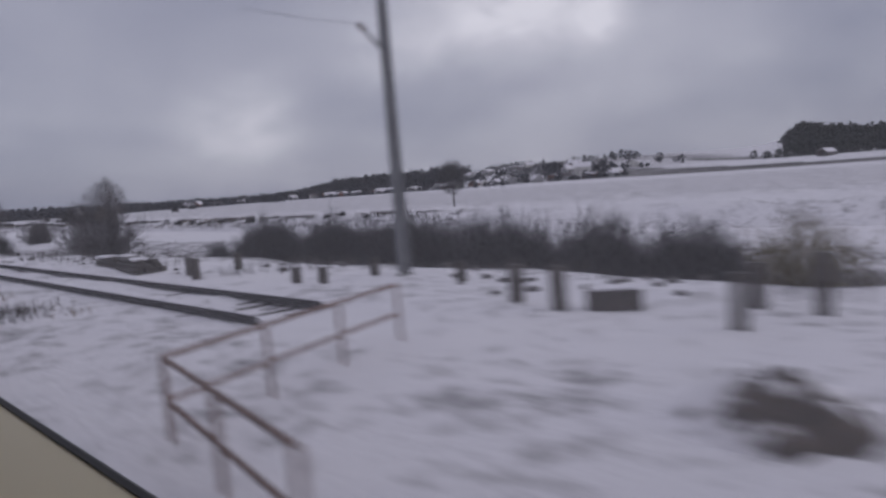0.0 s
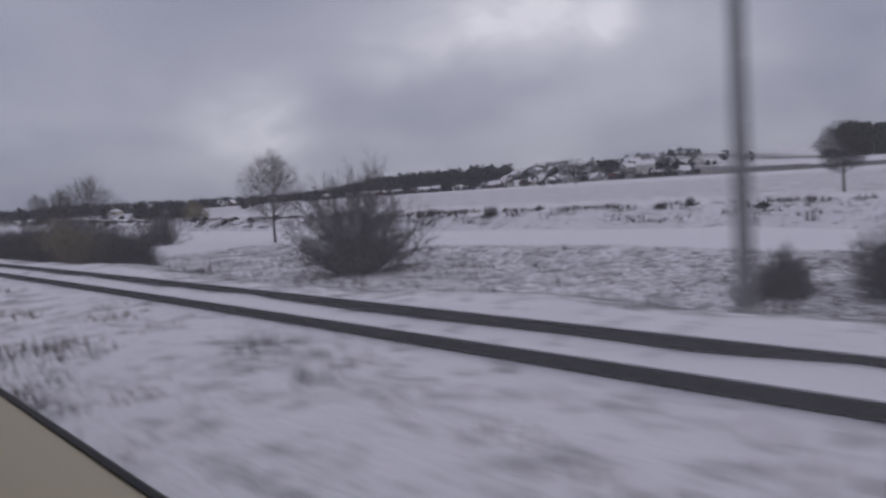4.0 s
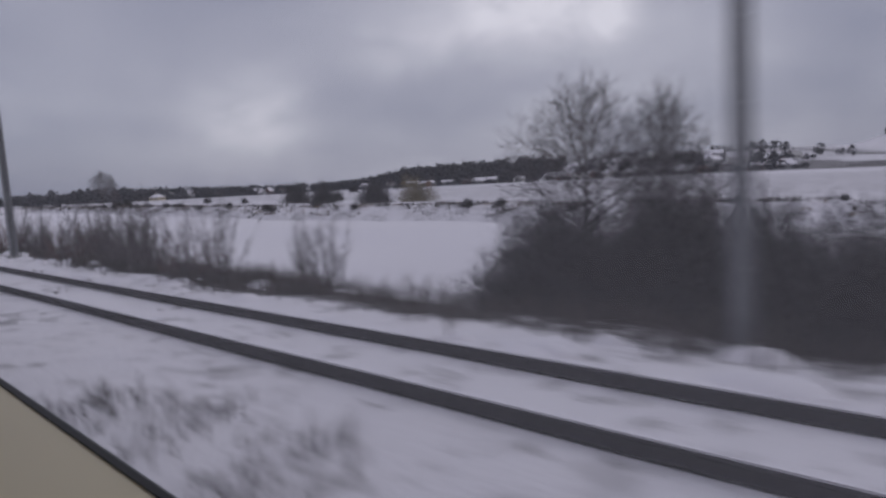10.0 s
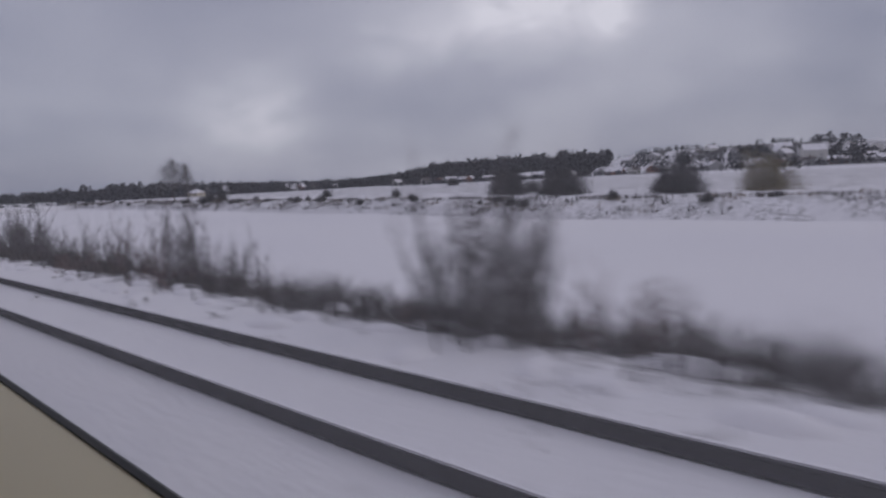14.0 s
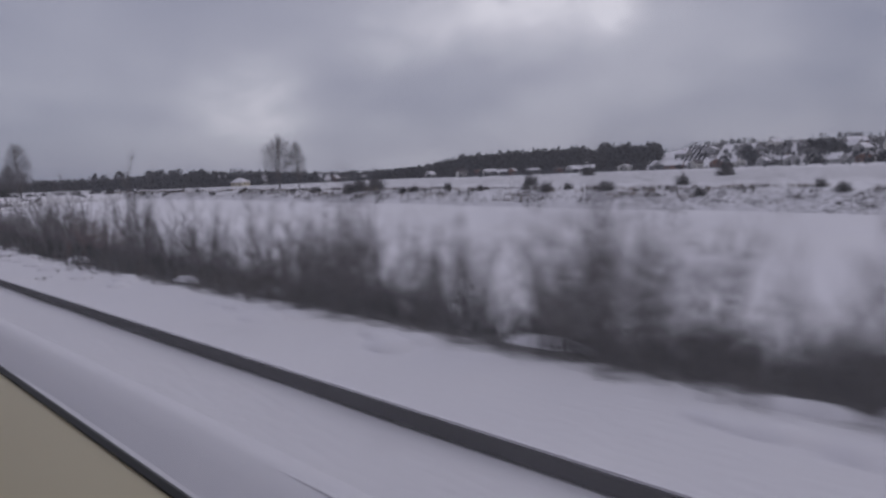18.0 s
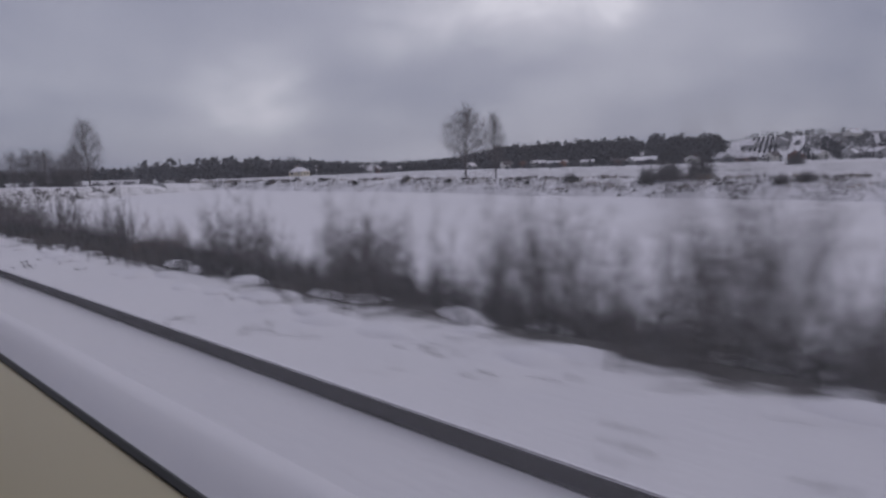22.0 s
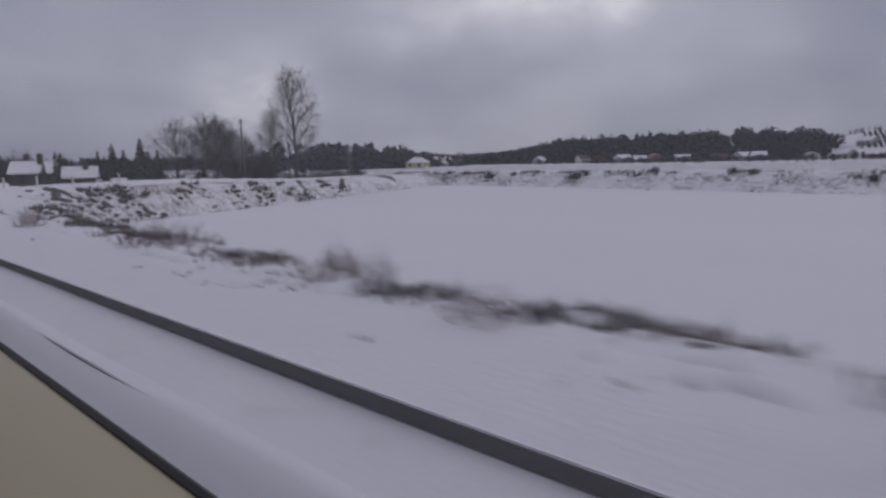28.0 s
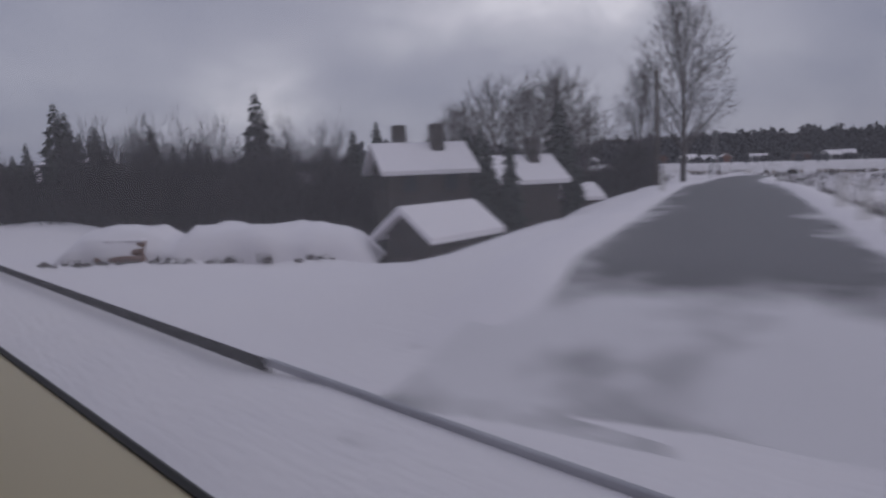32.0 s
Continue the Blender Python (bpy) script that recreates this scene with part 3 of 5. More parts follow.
def shrub(height, width, stems, twigs, seed, twig=None, base=0.16, upright=0.42, fine=3, stout=1.0, sprays=0, strew=1.0):
    """Stem mesh and twig mesh of a many-stemmed leafless shrub."""
    global rng
    rng = np.random.default_rng(seed)
    wood, hair = Shape(), Shape()
    for i in range(stems):
        a, lean = rng.uniform(0, math.tau), abs(rng.normal(0, upright))
        off_base = math.sqrt(rng.uniform(0, 1))
        p = Vector((math.cos(a), math.sin(a), 0)) * width * base * off_base
        d = Vector((math.cos(a) * lean * width / height * 1.4, math.sin(a) * lean * width / height * 1.4, 1))
        ln = height * rng.uniform(0.55, 1.05) * (1 - 0.25 * min(lean, 1)) * (1 - 0.35 * off_base * (base > 0.2))
        stem, v = sprig(wood, p - Vector((0, 0, 0.3)), d, ln, (0.007 * height + 0.006) * stout, 4, 0.11, 3, 0.2)
        for b in range(twigs):
            k = 1 + b % 4
            if sprays:
                v2, reach = off(v, rng.uniform(0.15, 0.8) * strew), ln * rng.uniform(0.2, 0.42)
                s2 = [Vector(stem[k]), Vector(stem[k]) + v2 * reach * 0.5, Vector(stem[k]) + v2 * reach]
                spike(hair, s2[0], v2, reach, (0.003 * height + 0.003) * stout)
            else:
                s2, v2 = sprig(hair, Vector(stem[k]), off(v, rng.uniform(0.15, 0.8)), ln * rng.uniform(0.2, 0.42), (0.003 * height + 0.003) * stout, 2, 0.14, 3, 0.4)
            for c in range(fine):
                spike(hair, s2[1 + c % 2] if c else s2[1], off(v2, rng.uniform(0.2, 0.8)), ln * rng.uniform(0.12, 0.26), (0.0022 * height + 0.003) * stout)
            for c in range(sprays):
                q = Vector(s2[0]).lerp(Vector(s2[2]), rng.uniform(0.1, 1.0))
                spray(hair, q, off(v2, rng.uniform(0.2, 1.1) * strew), ln * rng.uniform(0.12, 0.28), 0.0145 * stout * rng.uniform(0.5, 1.3))
    return wood.mesh("stems", M_BARK), hair.mesh("twigs", twig or M_TWIG)


def crown_tree(height, width, seed, clear=0.25, limbs=26, rise=(0.30, 1.15), subs=9, sprays=12, bark=None, twig=None, bend=0.10, stout=1.0, haze=5600):
    """A leafless tree whose limbs end on an egg-shaped crown, filled out with fine twigs."""
    global rng
    rng = np.random.default_rng(seed)
    wood, hair = Shape(), Shape()
    r = height * 0.018 * stout
    mid, up, out = height * (1 + clear) / 2, height * (1 - clear) / 2, width / 2
    trunk, _ = sprig(wood, Vector((0, 0, -0.2)), Vector((0, 0, 1)), height * 0.92, r, 8, 0.03, 7, 0.12)
    for i in range(limbs):
        k = clear * 0.9 + (0.96 - clear * 0.9) * (i + 0.5) / limbs
        j = min(int(k * 8), 7)
        p = Vector(trunk[j]).lerp(Vector(trunk[j + 1]), k * 8 - j)
        a, q = i * 2.4 + rng.uniform(-0.4, 0.4), (k - clear * 0.9) / (1 - clear * 0.9)
        e = rise[0] + (rise[1] - rise[0]) * q + rng.uniform(-0.15, 0.15)
        d = Vector((math.cos(a) * math.cos(e), math.sin(a) * math.cos(e), math.sin(e)))
        # how far it is to the skin of the crown
        o = Vector((p.x / out, p.y / out, (p.z - mid) / up))
        v = Vector((d.x / out, d.y / out, d.z / up))
        b, c = o.dot(v) / v.dot(v), (o.dot(o) - 1) / v.dot(v)
        ln = (-b + math.sqrt(max(b * b - c, 0.02))) * rng.uniform(0.82, 1.08) * (1 + 0.22 * noise.noise(d * 1.7 + Vector((seed, 0, q))))
        ln = max(ln, height * 0.06)
        limb, _ = sprig(wood, p, d, ln, r * (0.52 - 0.36 * k), 5, bend, 4, 0.2)
        for n in range(subs):
            t = 0.7 + 4.3 * (n + rng.uniform(0, 1)) / subs
            m = min(int(t), 4)
            w = Vector(limb[m]).lerp(Vector(limb[m + 1]), t - m)
            reach = height * rng.uniform(0.09, 0.17) * (1.1 - 0.09 * t)
            sub, v2 = sprig(hair, w, off((Vector(limb[m + 1]) - Vector(limb[m])).normalized(), rng.uniform(0.35, 1.0)), reach, r * 0.085, 2, 0.16, 3, 0.3)
            for _ in range(sprays):
                w2 = Vector(sub[0]).lerp(Vector(sub[2]), rng.uniform(0.1, 1.15))
                spray(hair, w2, off(v2, rng.uniform(0.15, 1.0)), reach * rng.uniform(0.3, 0.85), r * 0.045 * rng.uniform(0.6, 1.3))
    for _ in range(haze):
        u = Vector(rng.normal(0, 1, 3)).normalized()
        q = (0.88 + 0.28 * noise.noise(u * 2.1 + Vector((seed * 0.7, 0, 0))) + 0.10 * noise.noise(u * 5.5)) * rng.uniform(0.02, 1) ** 0.40
        w = Vector((u.x * out * q, u.y * out * q, mid + u.z * up * q))
        spray(hair, w, u * 0.7 + Vector((0, 0, 0.45)) + Vector(rng.normal(0, 0.4, 3)), height * rng.uniform(0.03, 0.085), r * 0.075 * rng.uniform(0.5, 1.3))
    return wood.mesh("trunk", bark or M_BARK, True), hair.mesh("crown", twig or M_TWIG)


def thicket(height, width, seed, twig, count=13000, stems=44):
    """A dense bush: many stems under a lumpy dome of fine twigs."""
    global rng
    rng = np.random.default_rng(seed)
    wood, hair = Shape(), Shape()
    for i in range(stems):
        a, q = rng.uniform(0, math.tau), math.sqrt(rng.uniform(0, 1))
        foot = Vector((math.cos(a), math.sin(a), 0)) * q * width * 0.3
        tip = Vector((math.cos(a) * q * width * 0.42, math.sin(a) * q * width * 0.42, height * 0.86 * math.sqrt(1 - 0.75 * q * q)))
        sprig(wood, foot - Vector((0, 0, 0.3)), tip - foot, (tip - foot).length * rng.uniform(0.8, 1.02), 0.022, 4, 0.09, 3, 0.25)
    for i in range(count):
        u = Vector(rng.normal(0, 1, 3)).normalized()
        u.z = abs(u.z)
        lump = 0.80 + 0.52 * noise.noise(u * 1.9 + Vector((seed * 1.7, 0, 0))) + 0.26 * noise.noise(u * 4.7 + Vector((0, seed, 0)))
        rr = lump * rng.uniform(0, 1) ** 0.56 * (1.12 if i % 5 == 0 else 1.0)
        p = Vector((u.x * width / 2 * rr, u.y * width / 2 * rr, u.z * height * rr))
        d = u * 0.55 + Vector((0, 0, 0.6)) + Vector(rng.normal(0, 0.45, 3))
        spray(hair, p, d, height * rng.uniform(0.06, 0.17), rng.uniform(0.007, 0.017))
    return wood.mesh("stems", M_BARK), hair.mesh("twigs", twig)


def plant(kinds, name, label, category, group, x, y, z, turn, scale=1.0, wide=1.0):
    """One tree or shrub of the given pair of meshes."""
    t = thing(name, label, category, group)
    t.matrix_world = pose(x, y, z, 0, 0, turn) @ Matrix.Diagonal((scale * wide, scale * wide, scale, 1))
    for me in kinds:
        part(me.name.split(".")[0], me, None, t)
    return t


def ground_z(x, y):
    return float(land(x, y))


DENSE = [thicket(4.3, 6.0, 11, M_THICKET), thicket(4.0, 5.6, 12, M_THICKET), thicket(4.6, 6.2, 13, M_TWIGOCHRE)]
SHRUBS = [shrub(2.8, 1.9, 32, 7, 21, None, 0.3, 0.16, 1, 0.58, 3, 0.5), shrub(2.4, 2.4, 34, 7, 22, None, 0.3, 0.26, 1, 0.58, 3, 0.55), shrub(3.1, 1.8, 30, 7, 23, None, 0.28, 0.14, 1, 0.58, 3, 0.45), shrub(2.1, 2.6, 32, 7, 24, M_TWIGRED, 0.3, 0.33, 1, 0.58, 3, 0.6), shrub(2.7, 2.5, 32, 7, 25, None, 0.3, 0.24, 1, 0.58, 3, 0.5)]
WILLOW = shrub(6.6, 10.5, 96, 14, 31, M_WILLOW, 0.10, 0.66, 3, 0.85, 10)
ROUND = [crown_tree(9.5, 7.8, 41, twig=M_WILLOW), crown_tree(8.5, 7.8, 42, 0.2, 30, twig=M_WILLOW), crown_tree(10, 6.6, 43, 0.18, 30, (0.45, 1.25), twig=M_WILLOW)]
POPLAR = [crown_tree(15.5, 8.4, 51, 0.16, 22, (0.70, 1.30), 12, 12, None, M_WILLOW, 0.06, 0.9, 3000)]

GROVE = [crown_tree(9.5, 8.2, 46, 0.3, 24, (0.35, 1.2), 9, 10, None, M_WILLOW, 0.12, 1.1, 2300), crown_tree(8.8, 7.4, 47, 0.24, 22, (0.45, 1.25), 9, 10, None, M_WILLOW, 0.12, 1.1, 2300)]

mix = random.Random(3)
BIG = "dense dark leafless bush standing in the snowy meadow"
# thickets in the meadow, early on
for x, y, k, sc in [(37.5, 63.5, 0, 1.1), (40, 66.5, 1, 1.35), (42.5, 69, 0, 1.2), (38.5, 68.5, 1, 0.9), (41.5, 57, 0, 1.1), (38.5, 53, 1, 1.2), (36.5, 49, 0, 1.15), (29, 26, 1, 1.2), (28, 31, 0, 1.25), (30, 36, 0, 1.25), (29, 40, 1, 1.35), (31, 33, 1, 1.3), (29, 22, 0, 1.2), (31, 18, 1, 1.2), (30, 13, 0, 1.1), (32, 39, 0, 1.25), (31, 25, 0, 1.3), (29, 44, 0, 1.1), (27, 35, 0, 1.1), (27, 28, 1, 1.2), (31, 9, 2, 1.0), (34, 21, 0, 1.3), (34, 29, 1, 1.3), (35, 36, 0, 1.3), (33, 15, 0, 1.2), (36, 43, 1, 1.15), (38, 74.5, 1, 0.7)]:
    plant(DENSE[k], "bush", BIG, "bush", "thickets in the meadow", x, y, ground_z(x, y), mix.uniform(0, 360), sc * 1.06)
plant(SHRUBS[4], "shrub", "pale leafless shrub in the snowy meadow", "shrub", "", 34, 74, ground_z(34, 74), 60, 1.1, 1.6)
plant(WILLOW, "willow_bush", "large spreading leafless willow bush in snow", "bush", "", 37.5, 110.5, ground_z(37.5, 110.5), 130, 1.25)
plant(WILLOW, "willow_bush", "spreading leafless willow bush by the meadow edge", "bush", "", 46, 176, ice_level(176) - 0.1, 40, 0.8)
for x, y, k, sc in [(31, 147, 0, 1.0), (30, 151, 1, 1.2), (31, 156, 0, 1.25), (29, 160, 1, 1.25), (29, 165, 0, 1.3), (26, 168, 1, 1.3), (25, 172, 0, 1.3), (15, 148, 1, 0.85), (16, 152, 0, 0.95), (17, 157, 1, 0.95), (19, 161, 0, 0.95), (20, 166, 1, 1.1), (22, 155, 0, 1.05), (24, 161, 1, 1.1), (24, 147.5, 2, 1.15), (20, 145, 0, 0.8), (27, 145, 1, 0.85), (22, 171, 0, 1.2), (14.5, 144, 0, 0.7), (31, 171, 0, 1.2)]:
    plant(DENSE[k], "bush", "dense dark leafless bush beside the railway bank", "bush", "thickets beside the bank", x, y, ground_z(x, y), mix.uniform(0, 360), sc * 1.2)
plant(ROUND[1], "bare_tree", "leafless round-crowned tree rising from dark bushes", "tree", "", 36, 178.5, ground_z(36, 178.5), 15, 1.45)
plant(ROUND[2], "bare_tree", "leafless round-crowned tree rising from dark bushes", "tree", "", 30, 170, ground_z(30, 170), 15, 1.05, 0.75)
plant(ROUND[0], "bare_tree", "single leafless tree by the lake shore", "tree", "", 52, 149.2, ice_level(149) - 0.1, 70, 1.35)
plant(crown_tree(9.0, 7.0, 44, 0.3, 24, (0.25, 1.15), 9, 14, None, M_THICKET, 0.10, 1.3, 12000), "bare_tree", "single dark leafless tree beyond the meadow", "tree", "", 90, 84.5, ground_z(90, 84.5), 20, 0.9)

# shrubs along the edge of the railway bank
y = 168.0
while y < 396:
    low = 0.27 if 222 < y < 252 else 0.5 if y < 222 else 0.9
    if any(a < y < b for a, b in ((259, 271), (294, 296), (313.4, 316.0), (358.5, 360.5), (372, 375), (214.5, 220.5))):
        low = 0.08
    elif y > 345:
        low = 0.35 if y > 391.2 else 0.74
    if mix.random() < low:
        x = float(verge(y)) + mix.uniform(1.7 if 334 < y < 343.5 else 0.5, 4.2)
        size = mix.uniform(0.8, 1.2) * (0.62 if y > 392 else 0.85 if y > 345 else 1.0)
        plant(SHRUBS[mix.choice((0, 0, 1, 1, 2, 2, 3, 4))], "shrub", "thin leafless shrub at the snowy edge of the bank", "shrub", "shrubs along the bank", x, y, ground_z(x, y), mix.uniform(0, 360), size)
    y += mix.uniform(0.5, 1.25)
# low shrubs where the tall ones thin out, and a few along the open shore
y = 395.5
while y < 478:
    if mix.random() < (0.9 if y < 416 else 0.12):
        x = float(verge(y)) + mix.uniform(-0.2, 1.7)
        plant(SHRUBS[mix.choice((1, 3, 4))], "shrub", "low leafless shrub half buried in snow", "shrub", "low shrubs on the shore", x, y, ground_z(x, y), mix.uniform(0, 360), mix.uniform(0.22, 0.42), mix.uniform(1.3, 2.0))
    y += mix.uniform(0.5, 1.3)
for x, y, sc in [(7.35, 440.6, 0.36), (7.9, 455.5, 0.42), (8.4, 453.9, 0.30), (9.2, 472.3, 0.36), (8.3, 469.6, 0.32), (7.8, 467.4, 0.38), (8.0, 446.0, 0.3)]:
    plant(SHRUBS[3], "shrub", "low reddish-brown bush on the snowy shore", "shrub", "low shrubs on the shore", x, y, ground_z(x, y), mix.uniform(0, 360), sc, 1.5)
y = 202.0
while y < 262:
    x = float(verge(y)) + mix.uniform(0.2, 2.6)
    plant(SHRUBS[mix.choice((1, 3, 4))], "shrub", "low dark leafless shrub at the edge of the bank", "shrub", "low shrubs on the bank", x, y, ground_z(x, y), mix.uniform(0, 360), mix.uniform(0.22, 0.42), mix.uniform(1.3, 2.0))
    y += mix.uniform(0.6, 1.5)
for x, y, k, sc in [(7.6, 223.3, 2, 1.0), (8.6, 222.0, 3, 0.75), (10, 189.3, 1, 1.1), (10.6, 188, 4, 1.1), (11, 190.4, 1, 1.0), (9.4, 187.6, 3, 1.0), (8.2, 388.4, 0, 0.95), (8.8, 389.3, 1, 1.0), (9.6, 390.2, 4, 0.95), (8.4, 390.8, 2, 0.85), (9.2, 391.6, 1, 0.95), (8.3, 392.6, 4, 0.8), (9.9, 388.6, 2, 0.9), (10.3, 391, 0, 0.9), (8.5, 234.5, 4, 0.7), (9.0, 241, 0, 0.6)]:
    plant(SHRUBS[k], "shrub", "tall thin leafless shrub with upright stems", "shrub", "shrubs along the bank", x, y, ground_z(x, y), mix.uniform(0, 360), sc, 1.2)

# ---- dry grass and weeds ----


def tufts(name, label, spots, tall, blades, mat, spread=0.25, seed=1, width=0.012):
    """Many small tufts of bent blades, as one sheet of growth."""
    r = np.random.default_rng(seed)
    s = Shape()
    for x, y, z in spots:
        h = tall * r.uniform(0.5, 1.2)
        for b in range(blades):
            a, ln = r.uniform(0, math.tau), h * r.uniform(0.5, 1.1)
            ox, oy = x + r.normal(0, spread), y + r.normal(0, spread)
            dx, dy = math.cos(a), math.sin(a)
            k = r.uniform(0.1, 0.6) * ln
            w = width * r.uniform(0.6, 1.5)
            o = len(s.v)
            s.v += [(ox - dy * w, oy + dx * w, z - 0.05), (ox + dy * w, oy - dx * w, z - 0.05), (ox + dx * k * 0.4 + dy * w * 0.8, oy + dy * k * 0.4 - dx * w * 0.8, z + ln * 0.6), (ox + dx * k * 0.4 - dy * w * 0.8, oy + dy * k * 0.4 + dx * w * 0.8, z + ln * 0.6), (ox + dx * k, oy + dy * k, z + ln)]
            s.f += [(o, o + 1, o + 2, o + 3), (o + 3, o + 2, o + 4)]
    return tagged(new(name, s.mesh(name, mat)), label, "dry grass", kind="stuff")


def scatter(n, seed, y0, y1, xs, level=-0.12):
    """Spots between y0 and y1, at x from xs(y, u) with u from 0 to 1."""
    r = np.random.default_rng(seed)
    out = []
    for _ in range(n):
        y = r.uniform(y0, y1)
        x = float(xs(y, r.uniform()))
        if noise.noise(Vector((x * 0.3, y * 0.22, seed))) > level:
            out.append((x, y, ground_z(x, y)))
    return out


M_WEED = simple("dark_dead_weeds", (0.032, 0.028, 0.027), (0.09, 0.075, 0.066), 1.0, 0.9, vary=0.3)
tufts("verge_grass", "dead brown grass along the edge of the bank", scatter(4850, 1, 141, 402, lambda y, u: verge(y) + 0.1 + 4.2 * u, -0.2), 0.66, 10, M_WEED, 0.3, 2, 0.018)
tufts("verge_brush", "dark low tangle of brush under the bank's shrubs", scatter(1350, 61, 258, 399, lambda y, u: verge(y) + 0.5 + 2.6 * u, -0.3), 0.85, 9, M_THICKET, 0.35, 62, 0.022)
tufts("verge_clods", "small dark tips of weeds poking through the verge snow", scatter(900, 63, 150, 488, lambda y, u: verge(y) - 0.1 - 2.3 * u * u, 0.02), 0.10, 7, M_WEED, 0.16, 64, 0.014)
tufts("shore_grass", "short reddish dead grass poking through snow", scatter(700, 3, 398, 486, lambda y, u: verge(y) - 0.2 + 2.0 * u, 0.22), 0.26, 12, M_GRASS, 0.3, 4, 0.016)
tufts("shore_weeds", "short dark dead weeds poking through snow", scatter(1900, 13, 398, 488, lambda y, u: verge(y) - 0.1 + 1.7 * u, 0.10), 0.25, 12, M_WEED, 0.3, 14, 0.018)
tufts("meadow_grass", "dead grass tufts in the snowy meadow", scatter(2600, 5, 10, 185, lambda y, u: verge(y) + 1 + (near_shore(y) - 3 - verge(y)) * u), 0.4, 9, M_WEED, 0.4, 6, 0.02)
tufts("track_weeds", "dead weeds and grass between the tracks", scatter(1700, 7, 14, 165, lambda y, u: 1.6 + (side_track(y) - 3.6) * u * u, 0.10), 0.30, 13, M_WEED, 0.28, 8, 0.010)
tufts("track_brush", "dense dark dead weeds beside the track", scatter(720, 71, 16, 64, lambda y, u: 1.7 + (side_track(y) - 4.8) * u * u, 0.12), 0.34, 12, M_WEED, 0.3, 72, 0.013)
tufts("track_straw", "pale straw between the tracks", scatter(260, 9, 14, 150, lambda y, u: 1.5 + (side_track(y) - 3.2) * u), 0.22, 14, M_GRASS, 0.25, 10, 0.012)
tufts("bank_growth", "dark tufts and brambles on the far bank", scatter(2900, 11, 60, 560, lambda y, u: far_shore(y) + 0.3 + 4.8 * u, -0.02), 0.62, 9, M_WEED, 0.6, 12, 0.05)
tufts("bank_straw", "ochre dead grass on the far bank", scatter(440, 15, 120, 560, lambda y, u: far_shore(y) + 0.6 + 5 * u), 0.6, 10, M_GRASS, 0.6, 16, 0.05)


def stones(name, label, spots, size, seed, mat=None):
    """Angular stones lying on the ground, as one mesh."""
    r = np.random.default_rng(seed)
    s = Shape()
    ico = [(0, 0, 1), (0.9, 0, 0.25), (0.28, 0.85, 0.25), (-0.73, 0.53, 0.25), (-0.73, -0.53, 0.25), (0.28, -0.85, 0.25), (0.6, 0.4, -0.6), (-0.6, 0.5, -0.6), (0, -0.8, -0.6)]
    fs = [(0, 1, 2), (0, 2, 3), (0, 3, 4), (0, 4, 5), (0, 5, 1), (1, 6, 2), (2, 6, 7), (2, 7, 3), (3, 7, 4), (4, 7, 8), (4, 8, 5), (5, 8, 1), (1, 8, 6), (6, 8, 7)]
    for x, y, z in spots:
        k = size * r.uniform(0.5, 1.4)
        a, q = r.uniform(0, math.tau), r.uniform(0.5, 1.0)
        s.add([(x + k * (px * math.cos(a) - py * math.sin(a)), y + k * (px * math.sin(a) + py * math.cos(a)), z + k * q * pz * 0.7) for px, py, pz in (tuple(c * r.uniform(0.8, 1.2) for c in v) for v in ico)], fs)
    return tagged(new(name, s.mesh(name, mat or M_STONE)), label, "stones", kind="stuff")


M_RUBBLE = simple("dark_wet_rubble", (0.05, 0.045, 0.045), (0.14, 0.125, 0.12), 2.0, 0.8)
stones("bank_stones", "grey stones showing through snow on the far bank", scatter(260, 21, 180, 540, lambda y, u: far_shore(y) - 1 + 3.6 * u, 0.05), 0.30, 22)
stones("shore_stones", "dark stones and clods along the lake shore", scatter(420, 27, 402, 487, lambda y, u: verge(y) + 0.1 + 1.5 * u, 0.05), 0.17, 28, M_RUBBLE)
stones("yard_debris", "dark clods and old ballast in the snow beside the siding", scatter(260, 81, 3, 64, lambda y, u: verge(y) - 3.2 + 5.5 * u, 0.08), 0.17, 82, M_RUBBLE)
tufts("yard_grass", "dead grass between the old posts", scatter(420, 83, 3, 70, lambda y, u: verge(y) - 2.6 + 6 * u, 0.05), 0.34, 10, M_WEED, 0.35, 84, 0.014)
spots = []
r = np.random.default_rng(23)
for _ in range(420):
    x = r.uniform(16, 62)
    away = r.uniform(-7.6, -3.9)
    y = ROAD_AT + ROAD_SLOPE * x + away
    if noise.noise(Vector((x * 0.35, y * 0.3, 9))) > -0.05:
        spots.append((x, y, ground_z(x, y)))
for _ in range(170):
    x = r.normal(21, 3.4)
    away = r.uniform(-10.2, -4.2)
    spots.append((x, ROAD_AT + ROAD_SLOPE * x + away, ground_z(x, ROAD_AT + ROAD_SLOPE * x + away)))
stones("dike_stones", "dark stones along the foot of the road dike", spots, 0.36, 24, M_RUBBLE)
spots = [(x, y, z) for x, y, z in spots if x > 30 or (19 < x < 24)]
tufts("dike_brambles", "brown brambles on the side of the road dike", spots[::3], 0.6, 12, M_WEED, 0.4, 25, 0.03)

